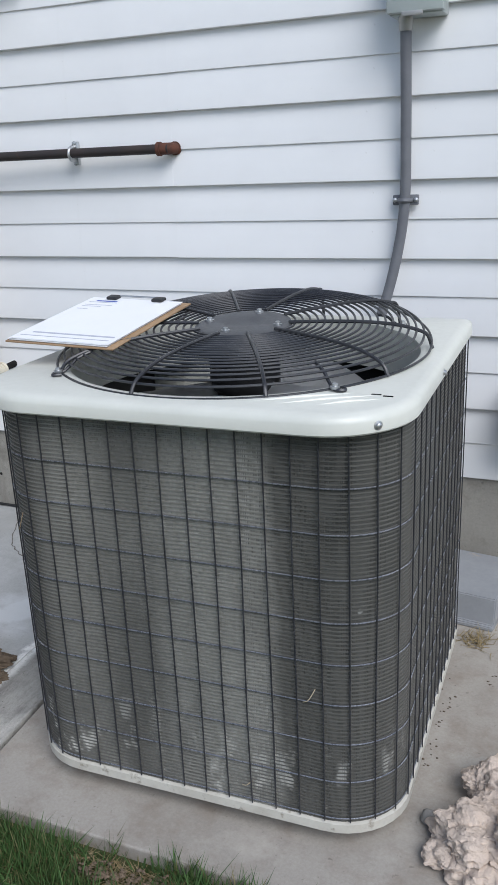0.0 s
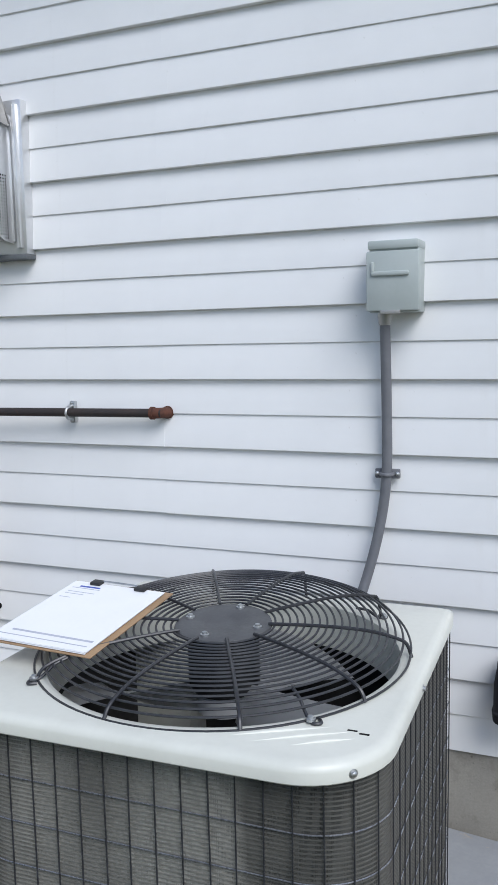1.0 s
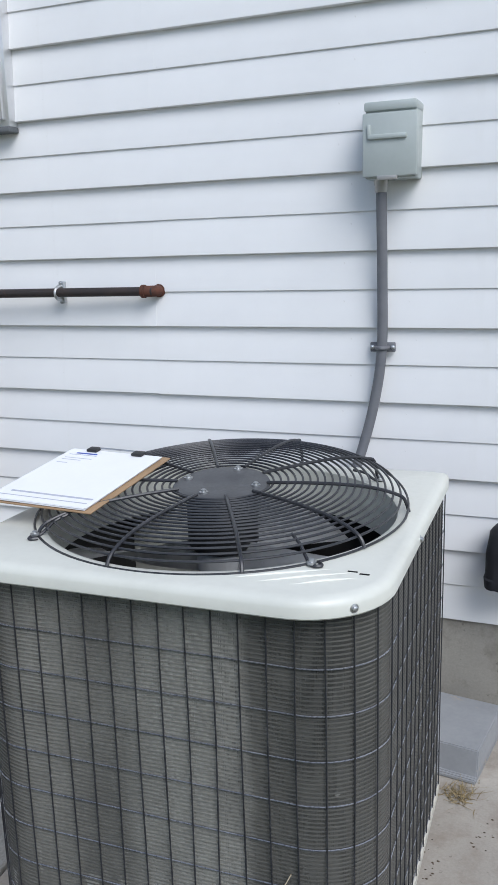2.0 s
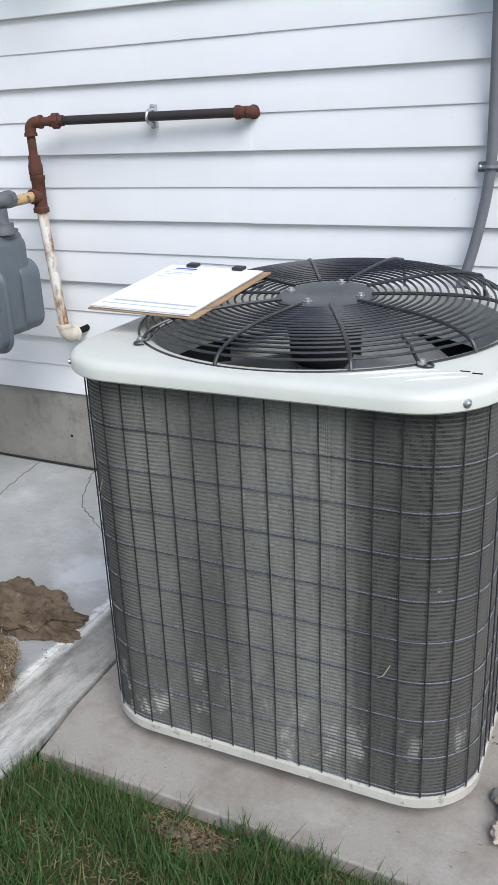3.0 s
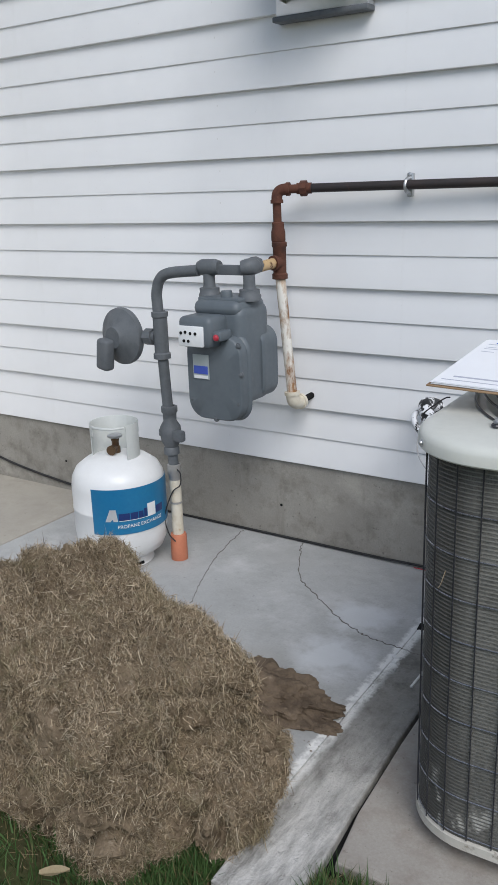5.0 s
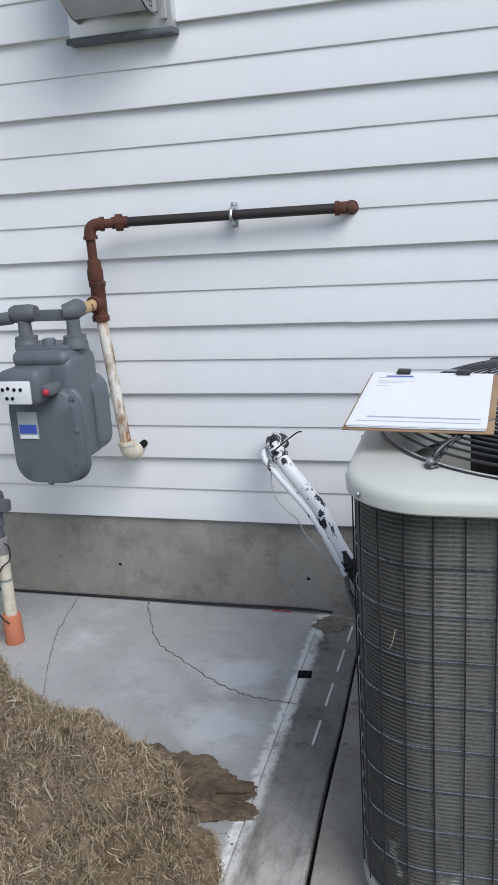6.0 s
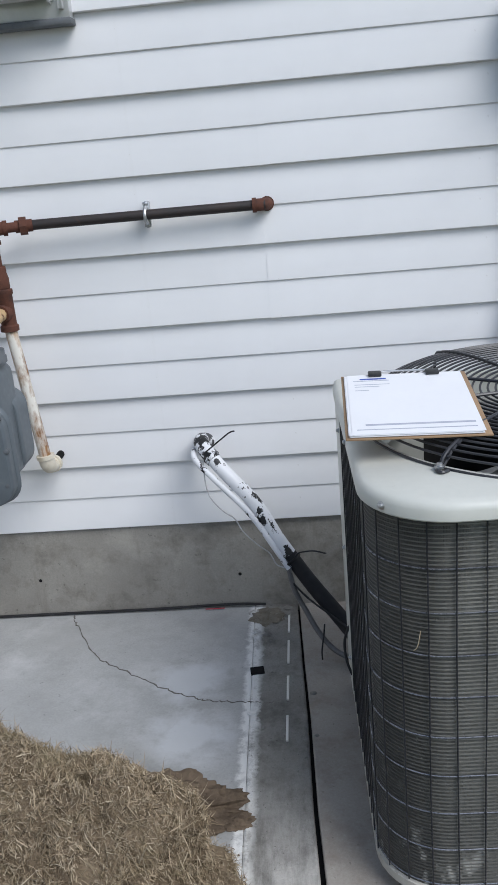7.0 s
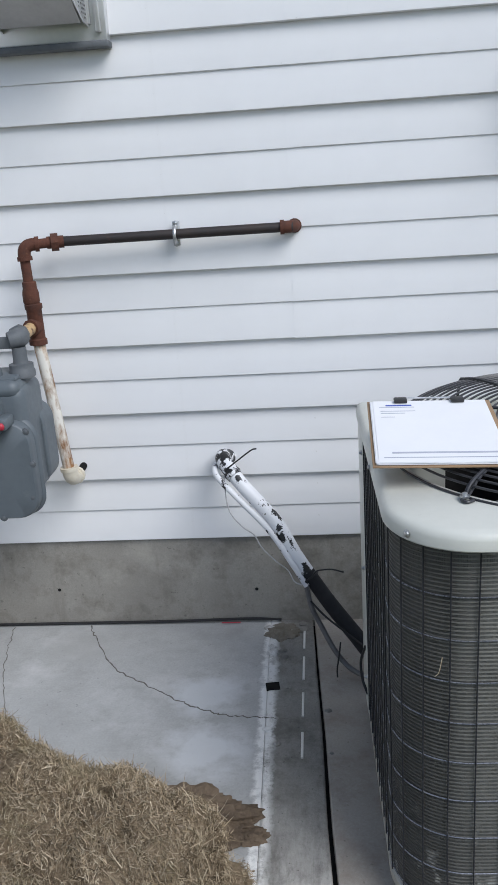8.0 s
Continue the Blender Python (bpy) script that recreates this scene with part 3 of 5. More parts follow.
for k in range(courses):
    z = FLOOR0 + COURSE * k
    # panels are two courses high, so their ends line up in pairs
    if k % 2 == 0:
        seam = 0.7 if k < 3 else (-1.17 if k % 4 == 0 else -1.14) + 0.02 * rng.uniform(-1, 1)
    for x0, x1, lift in ((CORNER + 0.012, seam + 0.02, 0.0), (seam, RIGHT, 0.0004)):
        ob = new("siding_board", board_mesh(x1 - x0, 100 + k * 2 + (lift > 0), lift))
        ob.location = (x0, FACE + (0.0042 if k % 2 else -0.0012), z)
        ob.parent = wall

west = thing("wall_west", (0, 0, 0), "projecting house wall clad in white vinyl siding", "wall", kind="structure")
part("sheathing", boxed(CORNER - 0.2, CORNER - 0.022, -1.5, FACE + 0.02, FLOOR0 - 0.01, TOP + 0.1), TRIM, west, smooth=False)
shared = board_mesh(FACE + 1.49, 77)
for k in range(courses):
    ob = new("siding_board", shared)
    ob.matrix_world = pose(CORNER - (0.0042 if k % 2 else -0.0012), -1.5, FLOOR0 + COURSE * k, 0, 0, 90)
    ob.parent = west

solid("foundation_north", boxed(CORNER - 0.3, RIGHT, FACE + 0.012, FACE + 0.2, -0.3, FLOOR0 + 0.02), FOUND, "stained grey poured concrete foundation", "foundation", kind="structure", smooth=False)
solid("foundation_west", boxed(CORNER - 0.2, CORNER - 0.012, -1.5, FACE + 0.01, -0.3, FLOOR0 + 0.02), FOUND, "grey poured concrete foundation", "foundation", kind="structure", smooth=False)
solid("corner_trim", boxed(CORNER - 0.004, CORNER + 0.014, FACE - 0.016, FACE + 0.004, FLOOR0 - 0.004, TOP, 0.003), TRIM, "white vinyl inside corner post", "trim", kind="structure")
bm = boxed(CORNER, RIGHT, FACE - 0.016, FACE + 0.01, TOP - 0.012, TOP + 0.02, 0.003)
solid("frieze_trim", bm, TRIM, "white vinyl channel under the soffit", "trim", kind="structure")
solid("soffit", boxed(CORNER - 0.2, RIGHT, FACE - 0.17, FACE + 0.2, TOP + 0.02, TOP + 0.05), TRIM, "white soffit under the eaves", "soffit", kind="structure", smooth=False)
solid("fascia", boxed(CORNER - 0.2, RIGHT, FACE - 0.195, FACE - 0.172, TOP - 0.01, TOP + 0.18, 0.003), TRIM, "white fascia board along the eaves", "fascia", kind="structure", smooth=False)


# assumed overhang, added out of view and made deep to darken the upper corner
solid("shading_soffit_west", boxed(CORNER - 0.2, CORNER + 0.70, -1.5, FACE - 0.196, TOP + 0.02, TOP + 0.05), TRIM, "assumed white side soffit, added out of view to shade the corner", "soffit", kind="structure", smooth=False)


def tie_hole(x, z):
    # black disc gives the hole its shade
    bm = spun([(0, -0.0012), (0.005, -0.0012), (0.0065, 0.002)], 9, axis="y", centre=(x, FACE + 0.012, z))
    solid("tie_hole", bm, HOLE, "rusty dark form-tie hole in the foundation", "tie hole", "form-tie holes", "structure")


for x, z in ((-1.947, 0.126), (-1.313, 0.114), (-3.02, 0.13), (-3.83, 0.12)):
    tie_hole(x, z)

bm = piped([(-2.55, 2.256, 0.006), (-2.0, 2.257, 0.008), (-1.6, 2.254, 0.010), (-1.35, 2.256, 0.013), (-1.24, 2.252, 0.010)], 0.0042, 8)
solid("ground_cable", bm, RUBBER, "black cable lying along the foot of the foundation", "cable")
bm = piped([(-1.43, 2.245, 0.006), (-1.40, 2.243, 0.007), (-1.37, 2.246, 0.006)], 0.0018, 6)
solid("red_marker", bm, RED, "short red plastic tag on the cable", "tag")

# ---------------------------------------------------------------- air conditioner


def outline(half, corner, n_arc=9, back=0.012, gap=0.05):
    """Rounded square seen from above: wide curves at the two front corners, nearly square at the back, evenly fed with points on the sides."""
    pts = []
    for cx, cy, r, a0 in ((half, -half, corner, -90), (half, half, back, 0), (-half, half, back, 90), (-half, -half, corner, 180)):
        ox, oy = cx - math.copysign(r, cx), cy - math.copysign(r, cy)
        steps = n_arc if r > 0.03 else 2
        for i in range(steps + 1):
            a = radians(a0 + 90 * i / steps)
            pts.append((ox + r * math.cos(a), oy + r * math.sin(a)))
    out = []
    for (ax, ay), (bx, by) in zip(pts, pts[1:] + pts[:1]):
        d = math.hypot(bx - ax, by - ay)
        k = max(1, int(d / gap))
        out += [(ax + (bx - ax) * i / k, ay + (by - ay) * i / k) for i in range(k)]
    return out


def radial(half, corner, angle, back=0.012):
    """The point of that outline in the direction angle from its middle."""
    c, s = math.cos(angle), math.sin(angle)
    d = half / max(abs(c), abs(s))
    r = corner if s < 0 else back
    ox, oy = math.copysign(half - r, c), math.copysign(half - r, s)
    if abs(d * c) > half - r and abs(d * s) > half - r:
        b = c * ox + s * oy
        d = b + math.sqrt(max(0.0, b * b - (ox * ox + oy * oy - r * r)))
    return d * c, d * s


def dome(r):
    """Height of the fan guard's wires at the distance r from its middle: a flat crown with a dip at the hub."""
    return 0.8365 + 0.0450 * math.sqrt(max(0.0, 1 - (r / 0.3605) ** 5)) - 0.004 * max(0.0, 1 - r / 0.16) ** 2


def rise(x, y, z):
    """The guard sits a little high at the back."""
    return (x, y, z + (0.02 * y + 0.08 * max(0.0, y)) * (z > 0.8395))


def tube_wall(lines, z0, z1):
    """An upright wall along a closed outline."""
    bm = bmesh.new()
    for line in lines:
        loft(bm, [[(x, y, z0) for x, y in line], [(x, y, z1) for x, y in line]])
    return bm


def make_ac():
    ac = thing("air_conditioner", (-0.608, 1.456, 0.0), "cream outdoor air conditioner with a dusty wire-guarded coil, on the pad", "air conditioner", turn=1.3)
    # the body under the lid is a little smaller than the lid and set back from its front
    def inset(pts):
        return [(x * 1.022 + 0.0005, y * 0.975 + 0.0125) for x, y in pts]
    # base pan with feet
    rim = inset(outline(0.3765, 0.1285))
    ins = inset(outline(0.370, 0.122))
    bm = bmesh.new()
    loft(bm, [[(x, y, z) for x, y in o] for o, z in ((ins, 0.042), (rim, 0.042), (rim, 0.060), (ins, 0.063))], True, True)
    part("base_pan", bm, PANCREAM, ac, "cream enamelled base pan, chipped")
    for x, y in ((-0.25, -0.285), (0.25, -0.285), (0.25, 0.33), (-0.25, 0.33), (-0.30, 0.0), (0.30, 0.0)):
        part("foot", boxed(x - 0.02, x + 0.02, y - 0.018, y + 0.018, 0.0, 0.043, 0.004), CONDUIT, ac)
    # coil: thin upright fins in front of rows of tubes
    skin = inset(outline(0.3705, 0.1225, 24, gap=0.02))
    fins = bmesh.new()
    run_a = skin + skin[:1]
    la = [0.0]
    for p, q in zip(run_a, run_a[1:]):
        la.append(la[-1] + math.hypot(q[0] - p[0], q[1] - p[1]))
    frac = np.array(la) / la[-1]
    count = int(la[-1] / 0.0016)
    fin_rng = random.Random(5)
    for i in range(count):
        u = (i + 0.5 + fin_rng.uniform(-0.12, 0.12)) / count
        ax, ay = float(np.interp(u, frac, [p[0] for p in run_a])), float(np.interp(u, frac, [p[1] for p in run_a]))
        if ay > 0.36:
            continue
        bx, by = ax * 0.9895, ay * 0.9895
        tx, ty = -(ay - by), ax - bx
        d = math.hypot(tx, ty) or 1.0
        tx, ty = tx / d * 0.00052, ty / d * 0.00052
        loft(fins, [[(ax + tx, ay + ty, z), (ax - tx, ay - ty, z), (bx - tx, by - ty, z), (bx + tx, by + ty, z)] for z in (0.062, 0.800)])
    coil = tagged(part("coil", fins, COIL, ac, "grey dusty upright coil fins", smooth=False), kind="stuff")
    bands = [inset(outline(h, h - 0.248, 14, gap=0.06)) for h in (0.3712, 0.3672)]
    bm, rings, pitch, z = bmesh.new(), [], 0.0076, 0.068
    while z < 0.798:
        for f, o in ((0.0, 1), (0.05, 0), (0.38, 0), (0.44, 1)):
            rings.append([(x, y, z + pitch * f) for x, y in bands[o]])
        z += pitch
    for low, high in zip(rings[0::4], rings[3::4]):
        k = rings.index(low)
        loft(bm, rings[k:k + 4])
    # dark sheet paints the shade seen between the fins
    part("coil_backing", tube_wall([inset(outline(0.3665, 0.1185, 14, gap=0.06))], 0.067, 0.80), COILBACK, coil, "near-black sheet painted as shade behind the fins", smooth=False)
    tagged(part("tube_edge", bm, TUBEEDGE, coil, "dusty tube edges across the fins", smooth=False), kind="stuff")
    # inner shell, its shade painted in as near-black
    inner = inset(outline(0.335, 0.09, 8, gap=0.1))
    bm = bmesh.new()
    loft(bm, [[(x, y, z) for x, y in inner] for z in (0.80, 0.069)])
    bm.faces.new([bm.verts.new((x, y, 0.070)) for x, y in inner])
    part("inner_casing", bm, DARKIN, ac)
    # service panel at the back corner
    bm = boxed(-0.386, -0.20, 0.255, 0.389, 0.05, 0.802, 0.004)
    panel = part("service_panel", bm, CREAM, ac, "cream sheet-metal corner panel")
    for z in (0.15, 0.45, 0.74):
        screw((-0.388, 0.27, z), (-1, 0, 0), panel, 0.004)
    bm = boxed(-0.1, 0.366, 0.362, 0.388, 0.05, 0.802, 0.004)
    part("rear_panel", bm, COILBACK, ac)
    # wire guard round the coil
    guard = inset(outline(0.3740, 0.1260, 14, gap=0.02))
    run = [(x, y) for x, y in guard if y < 0.366]
    seam = next(i for i, (a, b) in enumerate(zip(run, run[1:])) if math.hypot(a[0] - b[0], a[1] - b[1]) > 0.3)
    run = run[seam + 1:] + run[:seam + 1]
    for z in [0.702 - 0.0787 * i for i in range(9)]:
        part("cross_wire", piped([(x, y, z) for x, y in run], 0.0013, 5, 1), CROSSWIRE, ac, "thin dark steel cross wire")
    length, step, rng = [0.0], 0.0457, random.Random(7)
    for a, b in zip(run, run[1:]):
        length.append(length[-1] + math.hypot(b[0] - a[0], b[1] - a[1]))
    front = [(x, l) for (x, y), l in zip(run, length) if y < -0.34]
    centre = float(np.interp(-0.018, [x for x, _ in front], [l for _, l in front]))
    s = centre % step
    while s < length[-1]:
        x = float(np.interp(s, length, [p[0] for p in run]))
        y = float(np.interp(s, length, [p[1] for p in run]))
        k = 1 + 0.0025 / math.hypot(x, y)
        b1, b2 = rng.uniform(-0.002, 0.002), rng.uniform(-0.002, 0.002)
        tang = Vector((-y, x, 0)).normalized()
        pts = [(x * k, y * k, 0.80), (x * k + tang.x * b1, y * k + tang.y * b1, 0.55), (x * k + tang.x * b2, y * k + tang.y * b2, 0.28), (x * k, y * k, 0.066)]
        part("upright_wire", piped(pts, 0.0014, 6, 3), BLACKWIRE, ac)
        s += step
    # top lid with the fan opening
    n = 160
    bm, rings = bmesh.new(), []
    for kind, a, z in (("o", 0.376, 0.797), ("o", 0.388, 0.797), ("o", 0.391, 0.800), ("o", 0.391, 0.816), ("o", 0.388, 0.824), ("o", 0.381, 0.829), ("o", 0.370, 0.831),
                       ("c", 0.3665, 0.832), ("c", 0.358, 0.8345), ("c", 0.348, 0.8345), ("c", 0.340, 0.830), ("c", 0.337, 0.80), ("c", 0.337, 0.735)):
        ring = []
        for i in range(n):
            t = 2 * math.pi * i / n
            if kind == "o":
                x, y = radial(a, 0.145 - (0.391 - a), t)
            else:
                x, y = a * math.cos(t), a * math.sin(t)
            ring.append((x, y, z))
        rings.append(ring)
    loft(bm, rings)
    lid = part("lid", bm, CREAM, ac, "cream enamelled top with rounded front corners")
    for n_, (x0, y0, x1, y1) in enumerate(((0.135, -0.345, 0.30, -0.255), (0.185, -0.345, 0.33, -0.262), (0.25, -0.335, 0.335, -0.285))):
        part("pressed_ridge", piped([(x0, y0, 0.8305), ((x0 + x1) / 2, (y0 + y1) / 2, 0.832), (x1, y1, 0.8305)], [0.001, 0.0035, 0.001], 8), CREAM, lid)
    # slots are black bars, their shade in the colour
    for x, y in ((0.345, -0.268), (0.325, -0.262)):
        part("vent_slot", boxed(x - 0.008, x + 0.008, y - 0.002, y + 0.002, 0.8295, 0.8325, 0.0008), HOLE, lid)
    for t in (-45, -137, -3, 183):
        x, y = radial(0.391, 0.145, radians(t))
        screw((x, y, 0.810), (math.cos(radians(t)), math.sin(radians(t)), 0), lid, 0.005)
    # fan guard
    radii = [0.102 + 0.258 * (i / 18) for i in range(19)]
    for r in radii:
        pts = [(r * math.cos(2 * math.pi * i / 96), r * math.sin(2 * math.pi * i / 96), dome(r)) for i in range(96)]
        pts = [rise(*p) for p in pts]
        part("guard_ring", piped(pts, 0.0023, 6, 1, True), BLACKWIRE, ac)
    for i in range(10):
        t = radians(36 * i + 9)
        pts = [(r * math.cos(t), r * math.sin(t), dome(r) + 0.003) for r in (0.09, 0.12, 0.17, 0.22, 0.26, 0.30, 0.335, 0.352)] + [(0.361 * math.cos(t), 0.361 * math.sin(t), 0.835)]
        pts = [rise(*p) for p in pts]
        part("guard_rib", piped(pts, 0.0034, 7, 3), BLACKWIRE, ac)
    for x, y in ((0.256, -0.258), (-0.250, -0.254), (0.262, 0.262), (-0.262, 0.262)):
        c, s = Vector((x, y, 0)).normalized().xy
        r0 = 0.30
        pts = [(r0 * c, r0 * s, dome(r0) - 0.004), (0.328 * c, 0.328 * s, 0.858), (0.343 * c, 0.343 * s, 0.846), (0.358 * c, 0.358 * s, 0.8365), (0.374 * c, 0.374 * s, 0.8355), (0.378 * c - 0.012 * s, 0.378 * s + 0.012 * c, 0.8355), (0.364 * c - 0.016 * s, 0.364 * s + 0.016 * c, 0.8355)]
        hook = part("guard_hook", piped(pts, 0.003, 7, 4), BLACKWIRE, ac)
        screw((0.366 * c, 0.366 * s, 0.841), (0, 0, 1), hook, 0.0055)
    bm = spun([(0, 0.880), (0.035, 0.880), (0.040, 0.883), (0.086, 0.883), (0.094, 0.881), (0.096, 0.877), (0.094, 0.873), (0, 0.873)], 40)
    for v in bm.verts:
        v.co = Vector(rise(*v.co))
    plate = part("hub_plate", bm, HUBGREY, ac, "dark grey painted hub plate")
    for t in (-95, -5, 85, 175):
        screw((0.074 * math.cos(radians(t)), 0.074 * math.sin(radians(t)), 0.886 + 0.10 * max(0.0, 0.074 * math.sin(radians(t))) + 0.02 * min(0.0, 0.074 * math.sin(radians(t)))), (0, 0, 1), plate, 0.0058, "bolt")
    # motor and fan
    part("motor", spun([(0, 0.856), (0.05, 0.856), (0.066, 0.850), (0.07, 0.840), (0.07, 0.765), (0.062, 0.752), (0, 0.752)], 28), MOTOR, ac)
    part("fan_hub", spun([(0, 0.75), (0.05, 0.75), (0.055, 0.745), (0.055, 0.71), (0, 0.71)], 24), BLADE, ac)
    for i in range(3):
        bm, rows = bmesh.new(), []
        for j in range(7):
            r = 0.05 + 0.265 * j / 6
            spread = radians(26 + 30 * j / 6)
            mid = radians(-32 + 120 * i - 9 * j / 6)
            row = []
            for k in range(8):
                u = k / 7
                t = mid + spread * (u - 0.5)
                row.append((r * math.cos(t), r * math.sin(t), 0.70 + 0.075 * u + 0.012 * math.sin(math.pi * u)))
            rows.append(row)
        loft(bm, rows, False)
        bmesh.ops.solidify(bm, geom=bm.faces[:], thickness=0.002)
        part("fan_blade", bm, BLADE, ac)
    part("motor_label", boxed(0.06, 0.10, -0.20, -0.165, 0.745, 0.747), PRINTWHITE, ac)
    # bent fins and bits of straw caught in the guard
    for x, z, dx, dz in ((0.222, 0.305, 0.022, 0.03), (-0.318, 0.560, 0.012, 0.035), (0.10, 0.10, 0.02, 0.012)):
        part("caught_straw", piped([(x, -0.352, z), (x + dx * 0.5, -0.356, z + dz * 0.3), (x + dx, -0.351, z + dz)], 0.0009, 5, 4), STRAW, ac)
    bm = piped([(-0.386, 0.30, 0.22), (-0.398, 0.31, 0.17), (-0.396, 0.29, 0.13), (-0.385, 0.27, 0.10)], 0.0035, 7)
    part("thermostat_cable", bm, RUBBER, ac)
    return ac


make_ac()

# ---------------------------------------------------------------- clipboard on the fan guard


def make_clipboard():
    o = thing("clipboard", (0, 0, 0), "brown clipboard with white forms under a wire clip", "clipboard")
    across = Vector((0.229, -0.006, -0.004)).normalized()
    along = Vector((0.010, 0.300, 0.030))
    along = (along - across * along.dot(across)).normalized()
    up = across.cross(along)
    m = Matrix((across, along, up)).transposed().to_4x4()
    m.translation = Vector((-0.8845, 1.231, 0.8740))
    o.matrix_world = m
    part("board", boxed(-0.120, 0.120, 0.0, 0.304, 0, 0.0035, 0.0012), HARDBOARD, o)
    rng = random.Random(3)
    for i in range(6):
        dx, dy = rng.uniform(-0.003, 0.003), rng.uniform(-0.004, 0.002)
        bm = boxed(-0.112 + dx, 0.106 + dx, 0.006 + dy, 0.291 + dy, 0.0037 + 0.0010 * i, 0.0044 + 0.0010 * i)
        part("sheet", bm, PAPER, o, smooth=False)
    top = 0.0096
    part("logo_bar", boxed(-0.085, -0.035, 0.262, 0.268, top, top + 0.0004), BLUEINK, o)
    part("text_line", boxed(-0.098, -0.03, 0.2545, 0.2565, top, top + 0.0004), GREYINK, o)
    for y, x1 in ((0.235, -0.03), (0.224, -0.05), (0.205, -0.07)):
        part("text_line", boxed(-0.096, x1, y, y + 0.002, top, top + 0.0003), GREYINK, o)
    part("text_line", boxed(-0.085, 0.098, 0.040, 0.046, top, top + 0.0004), GREYINK, o)
    part("text_line", boxed(-0.100, 0.098, 0.022, 0.0245, top, top + 0.0004), GREYINK, o)
    part("clip_wire", piped([(-0.055, 0.284, 0.013), (-0.05, 0.292, 0.014), (0.0, 0.294, 0.014), (0.05, 0.292, 0.014), (0.055, 0.284, 0.013)], 0.002, 8, 5), STEEL, o, "chrome wire clip")
    for x in (-0.055, 0.055):
        part("clip_grip", boxed(x - 0.013, x + 0.013, 0.274, 0.296, 0.0095, 0.0165, 0.003), MOTOR, o, "black rubber clip grip")


make_clipboard()

# ---------------------------------------------------------------- electrical disconnect and conduit


def make_disconnect():
    o = thing("disconnect_box", (-0.439, FACE, 1.490), "pale grey metal electrical disconnect box on the siding", "electrical box")
    part("body", boxed(-0.064, 0.064, -0.070, 0.012, 0.0, 0.172, 0.004), GREYBOX, o)
    cover = part("cover", boxed(-0.068, 0.068, -0.086, -0.052, 0.004, 0.155, 0.004), GREYBOX, o, "lift-up grey cover")
    part("pull_ridge", boxed(-0.054, 0.044, -0.093, -0.084, 0.092, 0.104, 0.004), GREYBOX, cover)
    part("pull_ridge", boxed(-0.056, -0.046, -0.092, -0.084, 0.096, 0.128, 0.004), GREYBOX, cover)
    part("hinge_cap", boxed(-0.066, 0.066, -0.080, 0.010, 0.160, 0.182, 0.005), GREYBOX, o)
    part("hasp", boxed(-0.03, 0.02, -0.090, -0.080, -0.004, 0.006, 0.001), GALVDARK, o)
    c = thing("conduit", (0, 0, 0), "dark grey plastic conduit from the box down behind the air conditioner", "conduit")
    run = [(-0.468, 2.205, 1.492), (-0.468, 2.212, 1.40), (-0.468, 2.224, 1.25), (-0.469, 2.228, 1.06), (-0.486, 2.222, 0.92), (-0.517, 2.20, 0.78), (-0.56, 2.13, 0.62), (-0.60, 2.02, 0.50), (-0.62, 1.90, 0.46)]
    part("pipe", piped(run, 0.0138, 14), CONDUIT, c)
    part("connector", spun([(0.012, 1.492), (0.018, 1.492), (0.018, 1.478), (0.0165, 1.474), (0.0165, 1.462), (0.0145, 1.458)], 14, (-0.468, 2.205, 0)), GALVDARK, c, "grey threaded connector")
    clamp = part("pipe_clamp", boxed(-0.503, -0.435, 2.236, 2.247, 1.048, 1.074, 0.003), CONDUIT, c)
    part("strap", tube(bmesh.new(), [(-0.485, 2.24, 1.061), (-0.483, 2.222, 1.061), (-0.469, 2.211, 1.061), (-0.455, 2.222, 1.061), (-0.453, 2.24, 1.061)], 0.0055, 8, 5), CONDUIT, clamp)
    for x in (-0.497, -0.441):
        screw((x, 2.234, 1.061), (0, -1, 0), clamp, 0.004)


make_disconnect()

o = thing("faucet_cover", (-0.105, FACE, 0.44), "black padded cloth cover hanging over an outdoor tap", "faucet cover")
bm = bmesh.new()
rings = []
for z, w, d in ((0.0, 0.060, 0.050), (0.004, 0.072, 0.064), (0.03, 0.075, 0.068), (0.034, 0.071, 0.064), (0.10, 0.070, 0.062), (0.14, 0.067, 0.058), (0.162, 0.055, 0.045), (0.172, 0.03, 0.025), (0.174, 0.004, 0.004)):
    rings.append([(w * math.copysign(abs(math.cos(t)) ** 0.6, math.cos(t)), -0.062 + d * math.copysign(abs(math.sin(t)) ** 0.6, math.sin(t)), z) for t in (2 * math.pi * i / 28 for i in range(28))])
loft(bm, rings, True, True)
bm.normal_update()
lumpy(bm, 0.005, 18, 2.0)
part("cover_cloth", bm, CLOTH, o)
part("draw_cord", piped([(0.05 * math.cos(t), -0.062 + 0.05 * math.sin(t), 0.006) for t in (0, 1, 2, 3, 4, 5, 6)], 0.003, 6), RUBBER, o)

# ---------------------------------------------------------------- gas piping on the wall


def elbow(a, b, c, r, mat, parent, label=""):
    """A pipe elbow that runs from a round the corner b to c, with a collar at each end."""
    a, b, c = Vector(a), Vector(b), Vector(c)
    pts = [a] + [(1 - u) ** 2 * a.lerp(b, 0.3) + 2 * u * (1 - u) * b + u * u * c.lerp(b, 0.3) for u in (0, 0.25, 0.5, 0.75, 1)] + [c]
    ob = part("elbow", piped(pts, r, 14, 3), mat, parent, label)
    for p, q in ((a, b), (c, b)):
        d = (q - p).normalized()
        part("collar", piped([p - d * 0.001, p + d * 0.010], r * 1.18, 14, 1), mat, ob)
    return ob


